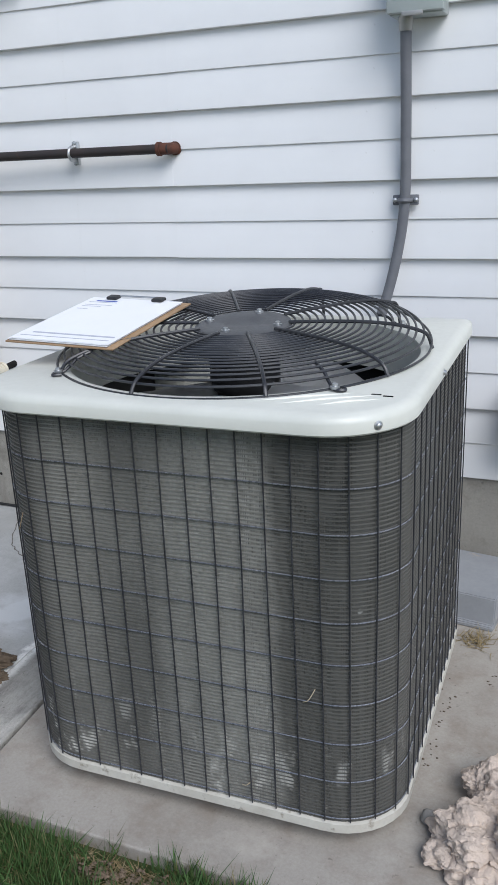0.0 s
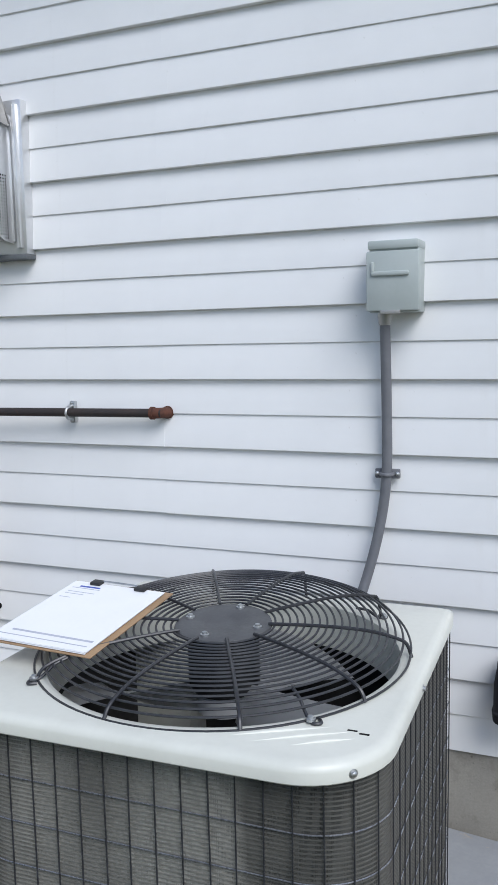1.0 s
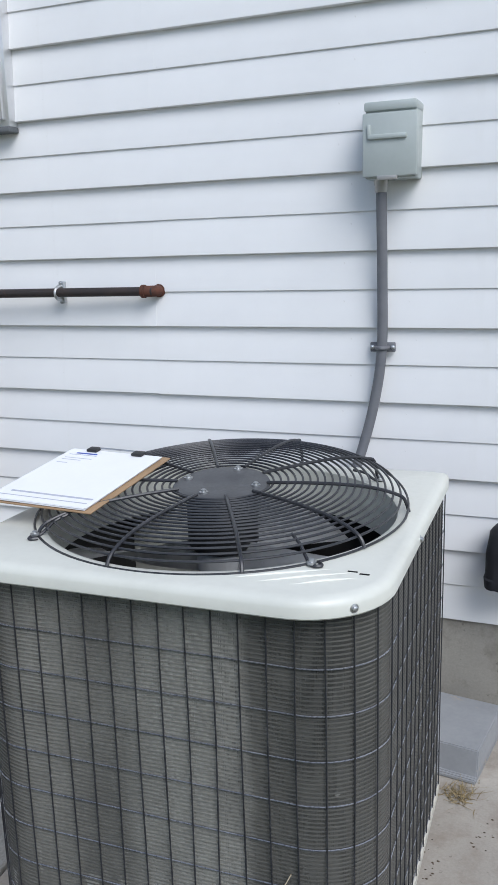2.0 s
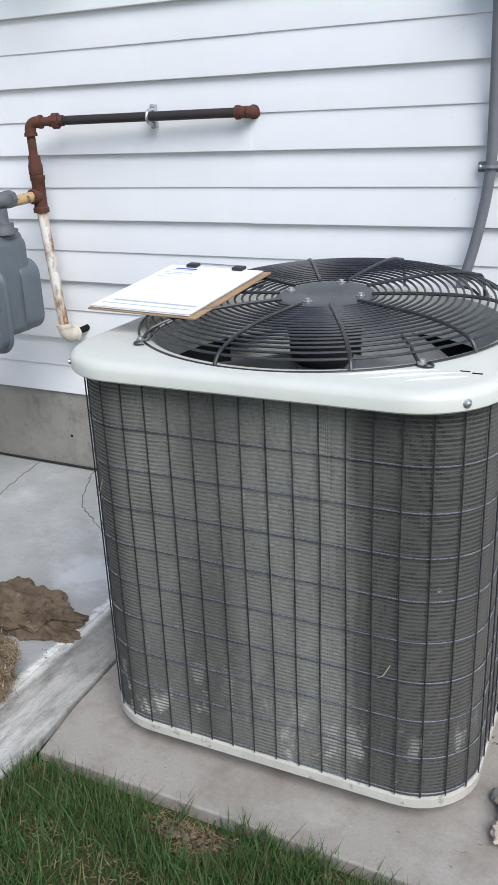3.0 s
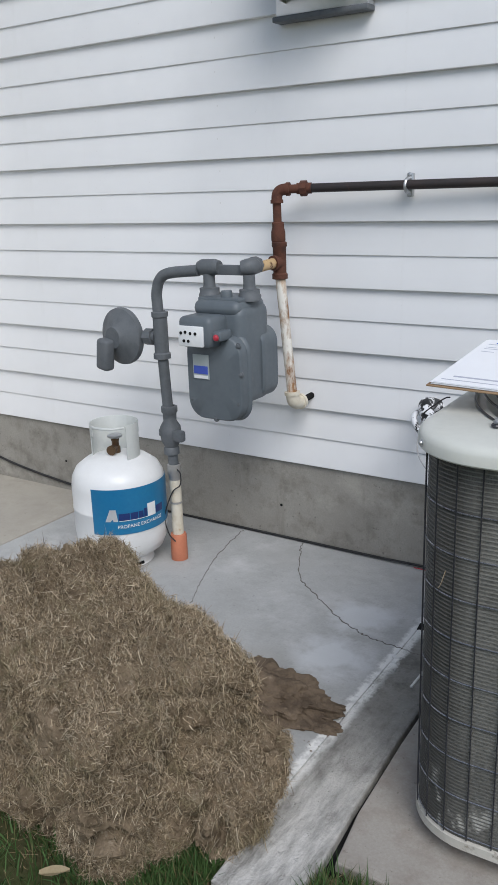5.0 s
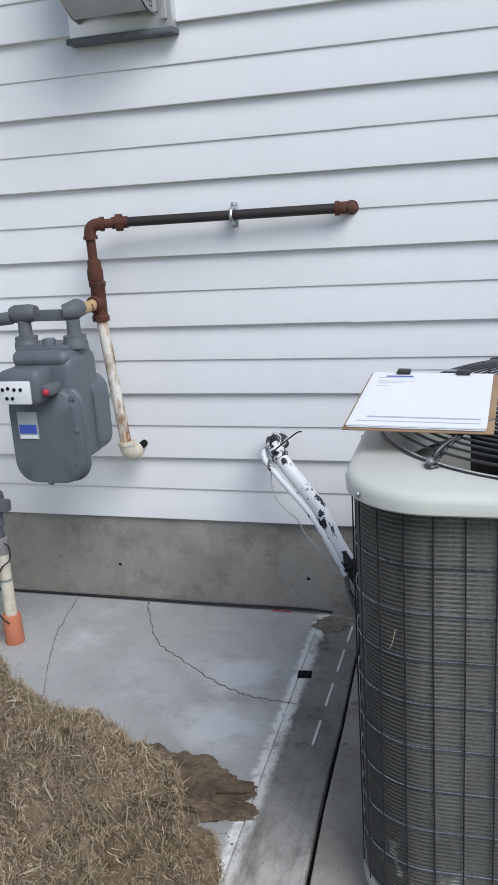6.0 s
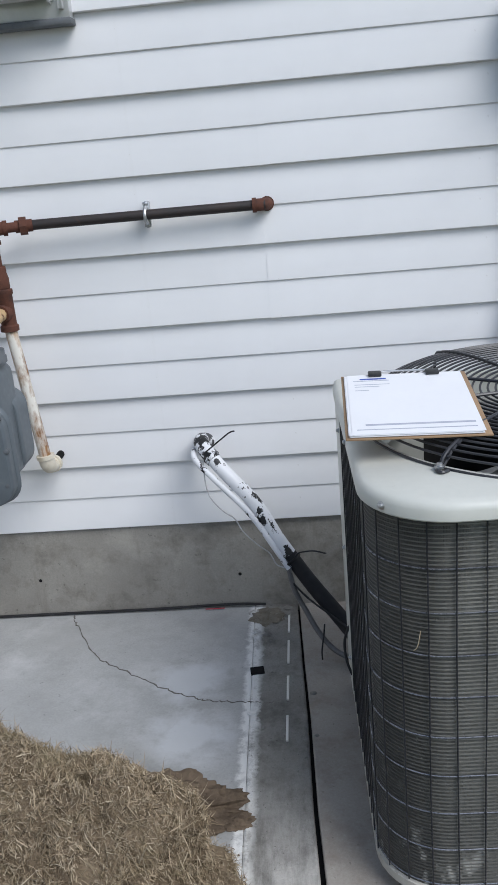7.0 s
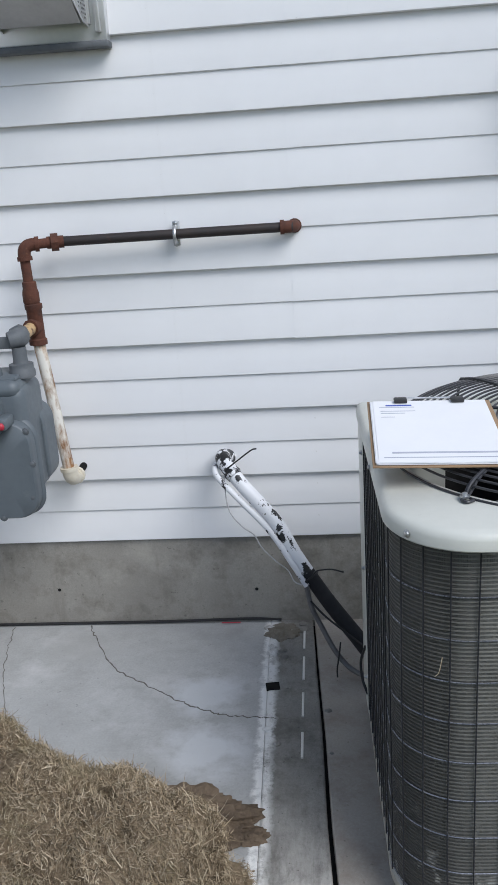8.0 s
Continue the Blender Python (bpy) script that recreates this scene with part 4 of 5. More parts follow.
def make_gas_line():
    g = thing("gas_pipe", (0, 0, 0), "black iron gas pipe strapped to the siding with rusted fittings", "gas pipe")
    X, Y = -1.870, 2.152
    zt = 1.214
    end = (-1.146, 2.222, 1.216)
    part("pipe", piped([(-1.775, 2.190, 1.215), end], 0.0135, 14, 1), IRON, g, "dark iron pipe")
    elbow((-1.180, 2.220, 1.216), (-1.143, 2.222, 1.216), (-1.143, 2.262, 1.216), 0.0165, RUST, g, "rusted end elbow")
    elbow((X + 0.040, 2.164, zt), (X, Y, zt), (X + 0.001, Y, zt - 0.040), 0.0172, RUST, g, "rusted corner elbow")
    part("nipple", piped([(X + 0.035, 2.162, zt), (-1.78, 2.188, 1.215)], 0.0135, 12, 1), RUST, g)
    u = part("union", piped([(-1.812, 2.178, 1.2145), (-1.768, 2.191, 1.215)], 0.0168, 12, 1), RUST, g, "rusted pipe union")
    part("union_nut", piped([(-1.801, 2.181, 1.2147), (-1.782, 2.187, 1.215)], 0.0235, 8, 1), RUST, u)
    part("drop_pipe", piped([(X, Y, zt - 0.03), (X + 0.002, Y, 1.09)], 0.0135, 12, 1), RUST, g)
    part("reducer", spun([(0.016, 1.118), (0.019, 1.115), (0.019, 1.100), (0.0225, 1.086), (0.0225, 1.062), (0.020, 1.056), (0.017, 1.054)], 16, (X + 0.003, Y, 0)), RUST, g)
    part("tee", spun([(0.019, 1.058), (0.024, 1.056), (0.024, 1.044), (0.021, 1.040), (0.021, 0.962), (0.025, 0.958), (0.025, 0.944), (0.019, 0.942)], 16, (X + 0.006, Y, 0)), RUST, g, "rusted tee fitting")
    part("tee_branch", piped([(X + 0.004, Y - 0.005, 0.995), (X - 0.001, Y - 0.030, 0.994)], 0.0235, 14, 1), RUST, g)
    part("branch_nipple", piped([(X - 0.001, Y - 0.02, 0.994), (X + 0.006, 2.005, 0.990)], 0.0165, 14, 1), YELLOWED, g, "yellowed painted nipple, rusting")
    part("drop_leg", piped([(X + 0.007, Y, 0.95), (X + 0.046, Y - 0.006, 0.575)], 0.0165, 14, 1), CHIPPED, g, "white painted pipe with rust showing through")
    elbow((X + 0.046, Y - 0.006, 0.582), (X + 0.049, Y - 0.006, 0.541), (X + 0.052, 2.195, 0.541), 0.022, OLDPAINT, g, "white painted elbow into the wall")
    # black stub paints the dark hole in the wall behind the elbow
    part("wall_hole_shade", piped([(X + 0.055, 2.19, 0.543), (X + 0.058, 2.262, 0.548)], 0.011, 12, 1), HOLE, g)
    s = part("strap", boxed(-1.474, -1.456, 2.228, 2.244, 1.182, 1.248, 0.002), STEEL, g, "zinc pipe strap")
    part("strap_loop", piped([(-1.465, 2.236, 1.236), (-1.465, 2.205, 1.230), (-1.465, 2.196, 1.214), (-1.465, 2.205, 1.198), (-1.465, 2.236, 1.192)], 0.0055, 8, 4), STEEL, s)
    for z in (1.243, 1.187):
        screw((-1.465, 2.227, z), (0, -1, 0), s, 0.0045)


make_gas_line()


def rounded_slab(w, h, d, r, belly=0.0, n=6):
    """A rounded rectangle in x-z, d deep along y, softened at the front edge."""
    pts = []
    for cx, cz, a0 in ((w - r, h - r, 0), (-w + r, h - r, 90), (-w + r, -h + r, 180), (w - r, -h + r, 270)):
        for i in range(n + 1):
            a = radians(a0 + 90 * i / n)
            pts.append((cx + r * math.cos(a), cz + r * math.sin(a)))
    bm = bmesh.new()
    loft(bm, [[(x * k, y, z * k2) for x, z in pts] for k, k2, y in ((1, 1, d), (1, 1, 0.012), (0.985, 0.988, 0.004), (0.95, 0.96, 0.0), (0.5, 0.5, -belly))], True, True)
    bmesh.ops.recalc_face_normals(bm, faces=bm.faces[:])
    return bm


def make_gas_meter():
    g = thing("gas_meter", (-1.915, 1.842, 0.008), "grey painted gas meter with a white index plate, hung on pipes", "gas meter")
    body = part("body", turned(boxed(-0.092, 0.088, 0.030, 0.190, 0.585, 0.885, 0.03, 4), Matrix.Identity(4)), METER, g)
    part("front_case", turned(rounded_slab(0.100, 0.130, 0.05, 0.058, 0.004), Matrix.Translation((0.0, 0.0, 0.672))), METER, g)
    part("case_rim", turned(rounded_slab(0.106, 0.136, 0.012, 0.06), Matrix.Translation((0.0, 0.034, 0.672))), METER, g)
    part("rear_case", turned(rounded_slab(0.090, 0.112, 0.080, 0.05), Matrix.Translation((0.008, 0.128, 0.697))), METER, g)
    part("top_deck", boxed(-0.090, 0.078, 0.026, 0.185, 0.850, 0.900, 0.024, 4), METER, g)
    part("top_flange", boxed(-0.080, 0.070, 0.045, 0.172, 0.893, 0.906, 0.005), METER, g)
    for x, z in ((-0.085, 0.60), (0.085, 0.60), (0.096, 0.69), (0.09, 0.775), (-0.09, 0.775), (0, 0.546)):
        screw((x, 0.003, z), (0, -1, 0), g, 0.0065, "bolt", METERPIPE)
    head = part("index_housing", boxed(-0.085, 0.035, -0.055, 0.04, 0.770, 0.862, 0.018, 3), METER, g)
    plate = part("index_plate", boxed(-0.078, 0.012, -0.062, -0.053, 0.776, 0.836, 0.003), PRINTWHITE, head, "white index plate with black dials")
    for i, (x, z) in enumerate(((-0.066, 0.815), (-0.050, 0.818), (-0.032, 0.815), (-0.014, 0.815), (-0.056, 0.792), (-0.040, 0.792))):
        part("dial", spun([(0, -0.002), (0.0048, -0.002), (0.0048, 0.001)], 12, (x, -0.0615, z), "y"), HOLE, plate)
    part("seal", turned(blob((0.052, -0.052, 0.806), (0.009, 0.008, 0.010), 2, 0.1, 3.0), Matrix.Identity(4)), RED, head, "red plastic seal")
    part("seal_lug", boxed(0.03, 0.062, -0.045, 0.02, 0.792, 0.822, 0.008), METER, head)
    lab = part("maker_label", boxed(-0.070, -0.012, -0.0062, -0.0035, 0.668, 0.742), GREYBOX, g, "pale label with blue printing")
    part("label_band", boxed(-0.066, -0.016, -0.0085, -0.0055, 0.684, 0.708), BLUEINK, lab)
    part("label_band", boxed(-0.066, -0.016, -0.0082, -0.0055, 0.670, 0.679), PRINTWHITE, lab)
    # hangers and swivels: local places
    for x in (-0.080, 0.066):
        part("swivel", spun([(0.018, 0.970), (0.0185, 0.935), (0.020, 0.928), (0.031, 0.926), (0.031, 0.912), (0.034, 0.908), (0.034, 0.893), (0.02, 0.890)], 16, (x, 0.11, 0)), METERPIPE, g)
    part("cap", spun([(0.0, 0.925), (0.016, 0.925), (0.018, 0.920), (0.018, 0.90)], 12, (0.01, 0.07, 0)), METER, g)
    part("inlet_tee", piped([(-0.115, 0.11, 0.986), (-0.10, 0.11, 0.987), (-0.06, 0.11, 0.988), (-0.04, 0.11, 0.988)], [0.020, 0.025, 0.025, 0.020], 14, 3), METERPIPE, g)
    part("hanger_bar", boxed(-0.05, 0.06, 0.104, 0.118, 0.966, 0.996, 0.003), METERPIPE, g)
    part("outlet_tee", piped([(0.045, 0.10, 0.988), (0.06, 0.11, 0.990), (0.066, 0.13, 0.991), (0.052, 0.160, 0.991)], [0.021, 0.0255, 0.0255, 0.022], 14, 3), METERPIPE, g)
    part("outlet_nut", piped([(0.054, 0.146, 0.991), (0.050, 0.176, 0.990)], 0.0265, 8, 1), METERPIPE, g)
    r = thing("gas_riser", (-2.166, 1.938, 0.0), "grey gas riser with a shutoff valve and a round regulator", "gas riser")
    part("riser_pipe", piped([(0, 0, 0.30), (-0.014, 0, 0.60), (-0.027, 0, 0.86), (-0.027, 0, 0.915), (-0.010, 0, 0.956), (0.03, 0, 0.976), (0.14, 0.004, 0.986)], 0.0175, 14, 4), METERPIPE, r)
    part("regulator_tee", spun([(0.019, 0.855), (0.027, 0.852), (0.027, 0.838), (0.0235, 0.834), (0.0235, 0.722), (0.028, 0.718), (0.028, 0.702), (0.019, 0.699)], 16, (-0.021, 0, 0)), METERPIPE, r)
    reg = part("regulator", turned(spun([(0, -0.045), (0.035, -0.045), (0.040, -0.038), (0.076, -0.020), (0.084, -0.014), (0.093, -0.010), (0.095, 0.0), (0.093, 0.010), (0.080, 0.018), (0.045, 0.034), (0.03, 0.040), (0, 0.04)], 36, axis="y"), Matrix.Translation((-0.180, -0.005, 0.765)) @ pose(0, 0, 0, 0, 0, -8)), METERPIPE, r, "round dished pressure regulator")
    part("regulator_neck", piped([(-0.04, 0, 0.770), (-0.09, 0.0, 0.768), (-0.14, -0.005, 0.766)], 0.019, 12, 2), METERPIPE, reg)
    part("union_nut", piped([(-0.052, 0, 0.770), (-0.082, 0, 0.769)], 0.027, 8, 1), METERPIPE, reg)
    part("vent_spout", turned(boxed(-0.028, 0.028, -0.032, 0.01, -0.115, -0.01, 0.012, 3), Matrix.Translation((-0.205, -0.048, 0.772)) @ pose(0, 0, 0, 0, 8, -8)), METERPIPE, reg)
    v = part("valve", spun([(0.018, 0.545), (0.027, 0.543), (0.027, 0.525), (0.023, 0.52), (0.022, 0.495), (0.034, 0.475), (0.036, 0.45), (0.032, 0.425), (0.022, 0.405), (0.026, 0.40), (0.026, 0.38), (0.019, 0.378)], 16, (-0.006, 0, 0)), METERPIPE, r, "grey shutoff valve")
    part("valve_key", boxed(0.022, 0.062, -0.03, -0.004, 0.432, 0.470, 0.008), METERPIPE, v)
    part("valve_ear", boxed(-0.05, -0.025, -0.012, 0.012, 0.436, 0.464, 0.006), METERPIPE, v)
    part("coupling", spun([(0.019, 0.345), (0.0235, 0.343), (0.0235, 0.31), (0.020, 0.305), (0.020, 0.29)], 14), GALVDARK, r)
    part("ground_wire", piped([(0.022, -0.012, 0.33), (0.04, -0.02, 0.32), (0.036, -0.02, 0.28), (0.005, -0.026, 0.25), (-0.03, -0.03, 0.16), (-0.015, -0.032, 0.10), (0.01, -0.03, 0.075)], 0.0022, 6), RUBBER, r)
    part("white_sleeve", piped([(0, 0, 0.31), (0, 0, 0.06)], 0.0195, 14, 1), OLDPAINT, r, "white painted riser pipe")
    part("band", piped([(0, 0, 0.205), (0, 0, 0.212)], 0.0205, 12, 1), GALVDARK, r)
    part("ground_sleeve", spun([(0.0195, 0.094), (0.026, 0.094), (0.028, 0.088), (0.029, 0.0), (0.025, -0.01)], 18), ORANGE, r, "orange plastic sleeve at the slab")


make_gas_meter()

# ---------------------------------------------------------------- propane cylinder


def make_tank():
    t = thing("propane_cylinder", (-2.340, 1.848, 0.0), "white propane cylinder with a blue wrap label, standing on the walk", "gas cylinder")
    R = 0.157
    prof = [(0, 0.018), (0.06, 0.021), (0.105, 0.032), (0.138, 0.056), (0.153, 0.088), (R, 0.125), (R, 0.205), (R + 0.0012, 0.207), (R + 0.0012, 0.213), (R, 0.215), (R, 0.285), (0.153, 0.315), (0.138, 0.343), (0.105, 0.368), (0.06, 0.382), (0.03, 0.385), (0, 0.386)]
    part("body", spun(prof, 56), TANKWHITE, t)
    bm = bmesh.new()
    seg = 64
    rings = []
    for r, z in ((0.094, 0.045), (0.098, 0.03), (0.098, 0.003), (0.101, 0.0), (0.104, 0.003), (0.100, 0.006), (0.1005, 0.03), (0.096, 0.045)):
        rings.append([(r * math.cos(2 * math.pi * i / seg), r * math.sin(2 * math.pi * i / seg), z) for i in range(seg)])
    loft(bm, rings)
    foot = part("foot_ring", bm, TANKWHITE, t, "white steel foot ring")
    # black pieces paint the shade in the drain slots
    for a in (-75, -48, -20):
        part("drain_slot", turned(boxed(-0.022, 0.022, -0.006, 0.004, 0.006, 0.016, 0.003), pose(0, 0, 0, 0, 0, a + 90) @ Matrix.Translation((0, -0.098, 0))), HOLE, foot)
    # collar: a wrapped band with a hand hole
    bm = bmesh.new()
    def strip(a0, a1, z0, z1):
        n = max(2, int((a1 - a0) / 7))
        rows = []
        for i in range(n + 1):
            a = radians(a0 + (a1 - a0) * i / n)
            rows.append([((0.078 + dr) * math.cos(a), (0.078 + dr) * math.sin(a), z) for dr, z in ((0, z0), (0.003, z0), (0.003, z1), (0.0015, z1 + 0.003), (0, z1))])
        loft(bm, rows, True, True)
    strip(-20, 30, 0.350, 0.490)
    strip(30, 100, 0.350, 0.385)
    strip(30, 100, 0.455, 0.490)
    strip(100, 200, 0.350, 0.490)
    strip(200, 215, 0.350, 0.490)
    strip(-145, -110, 0.455, 0.490)
    bmesh.ops.recalc_face_normals(bm, faces=bm.faces[:])
    part("collar", bm, COLLAR, t, "pale grey carrying collar with hand hole")
    bm = piped([(0.078 * math.cos(radians(a)), 0.078 * math.sin(radians(a)), 0.487) for a in range(-112, -18, 8)], 0.0045, 8, 2)
    part("collar_rail", bm, COLLAR, t)
    v = part("valve", spun([(0.016, 0.38), (0.016, 0.405), (0.012, 0.408), (0.012, 0.425), (0.014, 0.428), (0.014, 0.436), (0.0, 0.438)], 14), BRASS, t, "tarnished brass valve")
    part("valve_outlet", piped([(0, 0, 0.402), (0.012, -0.036, 0.402)], [0.012, 0.017], 12, 1), BRASS, v)
    part("valve_wheel", spun([(0, 0.438), (0.022, 0.438), (0.025, 0.441), (0.025, 0.446), (0.02, 0.449), (0, 0.449)], 18), STEEL, v)
    # wrap label, a hair off the steel
    def wrap(a0, a1, z0, z1, r, mat, name, parent, slant=0.0, label=""):
        n = max(2, int((a1 - a0) / 3))
        bm = bmesh.new()
        rows = []
        for i in range(n + 1):
            u = i / n
            a = radians(a0 + (a1 - a0) * u)
            dz = slant * math.sin(math.pi * u)
            rows.append([(r * math.cos(a), r * math.sin(a), z0 + dz * 0.3), (r * math.cos(a), r * math.sin(a), z1 + dz), ((r - 0.0006) * math.cos(a), (r - 0.0006) * math.sin(a), z1 + dz), ((r - 0.0006) * math.cos(a), (r - 0.0006) * math.sin(a), z0 + dz * 0.3)])
        loft(bm, rows, True, True)
        bmesh.ops.recalc_face_normals(bm, faces=bm.faces[:])
        return part(name, bm, mat, parent, label)
    lab = wrap(-82, 44, 0.150, 0.306, R + 0.0022, LABELBLUE, "label_wrap", t, 0.0, "blue printed wrap label")
    # trade name as plain shapes
    z0, z1 = 0.201, 0.232
    bm = bmesh.new()
    ring = []
    for a, z in ((-66, z0 - 0.004), (-60, z1 + 0.006), (-53, z1 + 0.006), (-51, z0 - 0.004), (-56, z0 - 0.004), (-57.5, z0 + 0.004), (-60, z0 - 0.004)):
        ring.append(((R + 0.0032) * math.cos(radians(a)), (R + 0.0032) * math.sin(radians(a)), z))
    bm.faces.new([bm.verts.new(p) for p in ring])
    bmesh.ops.solidify(bm, geom=bm.faces[:], thickness=0.0006)
    part("name_shape", bm, PRINTWHITE, lab, smooth=False)
    for a0, a1, h in ((-50, -37, 0.022), (-36, -27, 0.022), (-26, -20, 0.022), (-19, -15, 0.028)):
        wrap(a0, a1, z0 - 0.002, z0 + h, R + 0.0034, LABELNAVY, "name_shape", lab)
        wrap(a0 + 0.5, a1 + 0.8, z0 - 0.004, z0 - 0.002, R + 0.0034, PRINTWHITE, "name_shape", lab)
    wrap(-14, -2, z0 - 0.004, z1 + 0.010, R + 0.0034, PRINTWHITE, "name_shape", lab)
    wrap(-1, 12, z0 - 0.002, z0 + 0.024, R + 0.0034, LABELNAVY, "name_shape", lab)
    bm = words("PROPANE EXCHANGE", 0.0165, 0.0003)
    for v_ in bm.verts:
        a = radians(-22) + v_.co.x / R
        r = R + 0.0034 + v_.co.z
        v_.co = Vector((r * math.cos(a), r * math.sin(a), 0.179 + v_.co.y + 0.004 * (a + 0.38)))
    part("lettering", bm, PRINTWHITE, lab, smooth=False)


make_tank()

# ---------------------------------------------------------------- vent hood


def plate_loop(pts, thick):
    """A flat sheet with the given corners and thickness."""
    pts = [Vector(p) for p in pts]
    n = (pts[1] - pts[0]).cross(pts[2] - pts[0]).normalized() * thick / 2
    bm = bmesh.new()
    up, down = [bm.verts.new(p + n) for p in pts], [bm.verts.new(p - n) for p in pts]
    bm.faces.new(up)
    bm.faces.new(down[::-1])
    for k in range(len(pts)):
        m = (k + 1) % len(pts)
        bm.faces.new((up[m], up[k], down[k], down[m]))
    return bm


def make_hood():
    h = thing("vent_hood", (-1.749, FACE, 1.694), "galvanised direct-vent hood with a perforated side, on the siding", "vent hood")
    f = part("wall_frame", boxed(-0.150, 0.152, -0.030, 0.012, 0.012, 0.475, 0.004), GALV, h, "galvanised mounting frame")
    part("frame_lip", boxed(0.127, 0.140, -0.046, -0.028, 0.03, 0.46, 0.003), GALV, f)
    # ledge takes the pipes' grey, darker than the frame
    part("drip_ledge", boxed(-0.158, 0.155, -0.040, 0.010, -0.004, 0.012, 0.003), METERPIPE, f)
    L, R_, D = -0.112, 0.103, -0.206
    top, low, foot = 0.432, 0.114, 0.050
    part("front_panel", plate_loop([(L, D, low), (R_, D, low), (R_, D + 0.004, top), (L, D + 0.004, top)], 0.003), GALV, h, "flat galvanised front panel", smooth=False)
    # darker metal paints the shade under the hood
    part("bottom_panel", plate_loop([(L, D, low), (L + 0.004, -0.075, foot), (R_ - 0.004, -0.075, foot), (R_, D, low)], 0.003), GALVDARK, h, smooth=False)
    for x, s in ((R_, 1), (L, -1)):
        pts = [(x, D, low), (x, D, top), (x + s * 0.004, -0.028, top), (x + s * 0.004, -0.028, foot - 0.006), (x + s * 0.003, -0.075, foot)]
        side = part("side_panel", plate_loop(pts, 0.003), GALV, h, "perforated galvanised side panel", smooth=False)
        # flat black discs paint the shade inside the perforations
        bm = bmesh.new()
        for j in range(20):
            for i in range(13):
                y, z = D + 0.014 + 0.0105 * i, low - 0.055 + 0.0098 * j
                if i == 8 or z < low + 0.004 - (y - D) * 0.55 + 0.008:
                    continue
                bmesh.ops.create_circle(bm, cap_ends=True, segments=8, radius=0.0031, matrix=Matrix.Translation((x + s * (0.0048 + 0.004 * (y - D) / 0.17), y, z)) @ pose(0, 0, 0, 0, 90, 0))
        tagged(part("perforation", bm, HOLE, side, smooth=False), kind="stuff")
        screw((x + s * 0.006, -0.045, 0.40), (s, 0, 0), side, 0.005)
        screw((x + s * 0.005, -0.095, 0.352), (s, 0, 0), side, 0.003)
        part("side_lip", boxed(x + (0.002 if s > 0 else -0.012), x + (0.012 if s > 0 else -0.002), -0.040, -0.026, foot, top - 0.02, 0.002), GALV, side)
    part("top_panel", plate_loop([(L, D, top), (R_, D, top), (R_ - 0.01, D + 0.06, top + 0.028), (L + 0.01, D + 0.06, top + 0.028)], 0.003), GALV, h, smooth=False)
    d = part("deflector", plate_loop([(-0.190, -0.085, 0.552), (0.096, -0.085, 0.552), (0.122, -0.045, 0.400), (-0.178, -0.045, 0.400)], 0.003), GALVDARK, h, "sloping dull metal heat deflector", smooth=False)
    # darker sheet paints the shaded triangle behind the deflector
    part("deflector_cheek", plate_loop([(0.100, -0.086, 0.546), (0.108, -0.175, 0.446), (0.116, -0.12, 0.402), (0.121, -0.049, 0.392)], 0.002), GALVDARK, d, smooth=False)
    part("deflector_lip", plate_loop([(0.092, -0.176, 0.4475), (0.107, -0.176, 0.4475), (0.104, -0.130, 0.499), (0.089, -0.130, 0.499)], 0.002), GALV, d, smooth=False)
    # near-black block paints the shade inside the hood
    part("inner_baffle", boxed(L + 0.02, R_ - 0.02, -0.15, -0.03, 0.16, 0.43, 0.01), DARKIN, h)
    bm = words("HOT", 0.036, 0.0008)
    turned(bm, Matrix.Translation((0.0, D - 0.0018, 0.325)) @ pose(0, 0, 0, 90, 0, 0))
    part("embossed_word", bm, GALV, h, smooth=False)
    part("embossed_mark", boxed(-0.003, 0.003, D - 0.0035, D + 0.001, 0.374, 0.392, 0.001), GALV, h)


make_hood()

# ---------------------------------------------------------------- small fittings at the corner
o = thing("outlet_cover", (-3.775, FACE, 0.405), "white weatherproof plastic cover on the siding, stained below", "outlet cover")
part("back_plate", boxed(-0.125, 0.118, -0.012, 0.010, -0.008, 0.216, 0.003), TRIM, o)
part("flap", turned(boxed(-0.095, 0.085, -0.034, -0.012, 0.0, 0.202, 0.008), Matrix.Identity(4)), WHITEPLASTIC, o)
part("stained_lip", boxed(-0.100, 0.095, -0.036, -0.006, -0.012, 0.002, 0.003), YELLOWED, o, "rusty stained lower lip")
bm = piped([(-4.005, 2.232, 0.42), (-4.010, 2.240, 0.32), (-3.962, 2.252, 0.259), (-3.822, 2.256, 0.197), (-3.598, 2.257, 0.128), (-3.328, 2.257, 0.068), (-3.005, 2.256, 0.030), (-2.75, 2.255, 0.010), (-2.5, 2.254, 0.008)], 0.005, 8)
solid("wall_cable", bm, RUBBER, "black cable sagging down the foundation from the outlet cover", "cable")
o = thing("wall_vent_pipe", (CORNER, 2.10, 0.79), "short grey plastic vent pipe through the side wall", "vent pipe")
part("pipe", spun([(0.046, -0.02), (0.055, -0.02), (0.055, 0.075), (0.053, 0.078), (0.048, 0.078), (0.046, 0.07), (0.046, -0.02)], 24, axis="x"), GREYBOX, o)
# black plug paints the shade inside the pipe
part("bore", spun([(0.0, 0.050), (0.0458, 0.050), (0.0458, 0.073)], 20, axis="x"), HOLE, o)
part("flange", boxed(-0.01, 0.006, -0.075, 0.075, -0.075, 0.075, 0.004), TRIM, o)

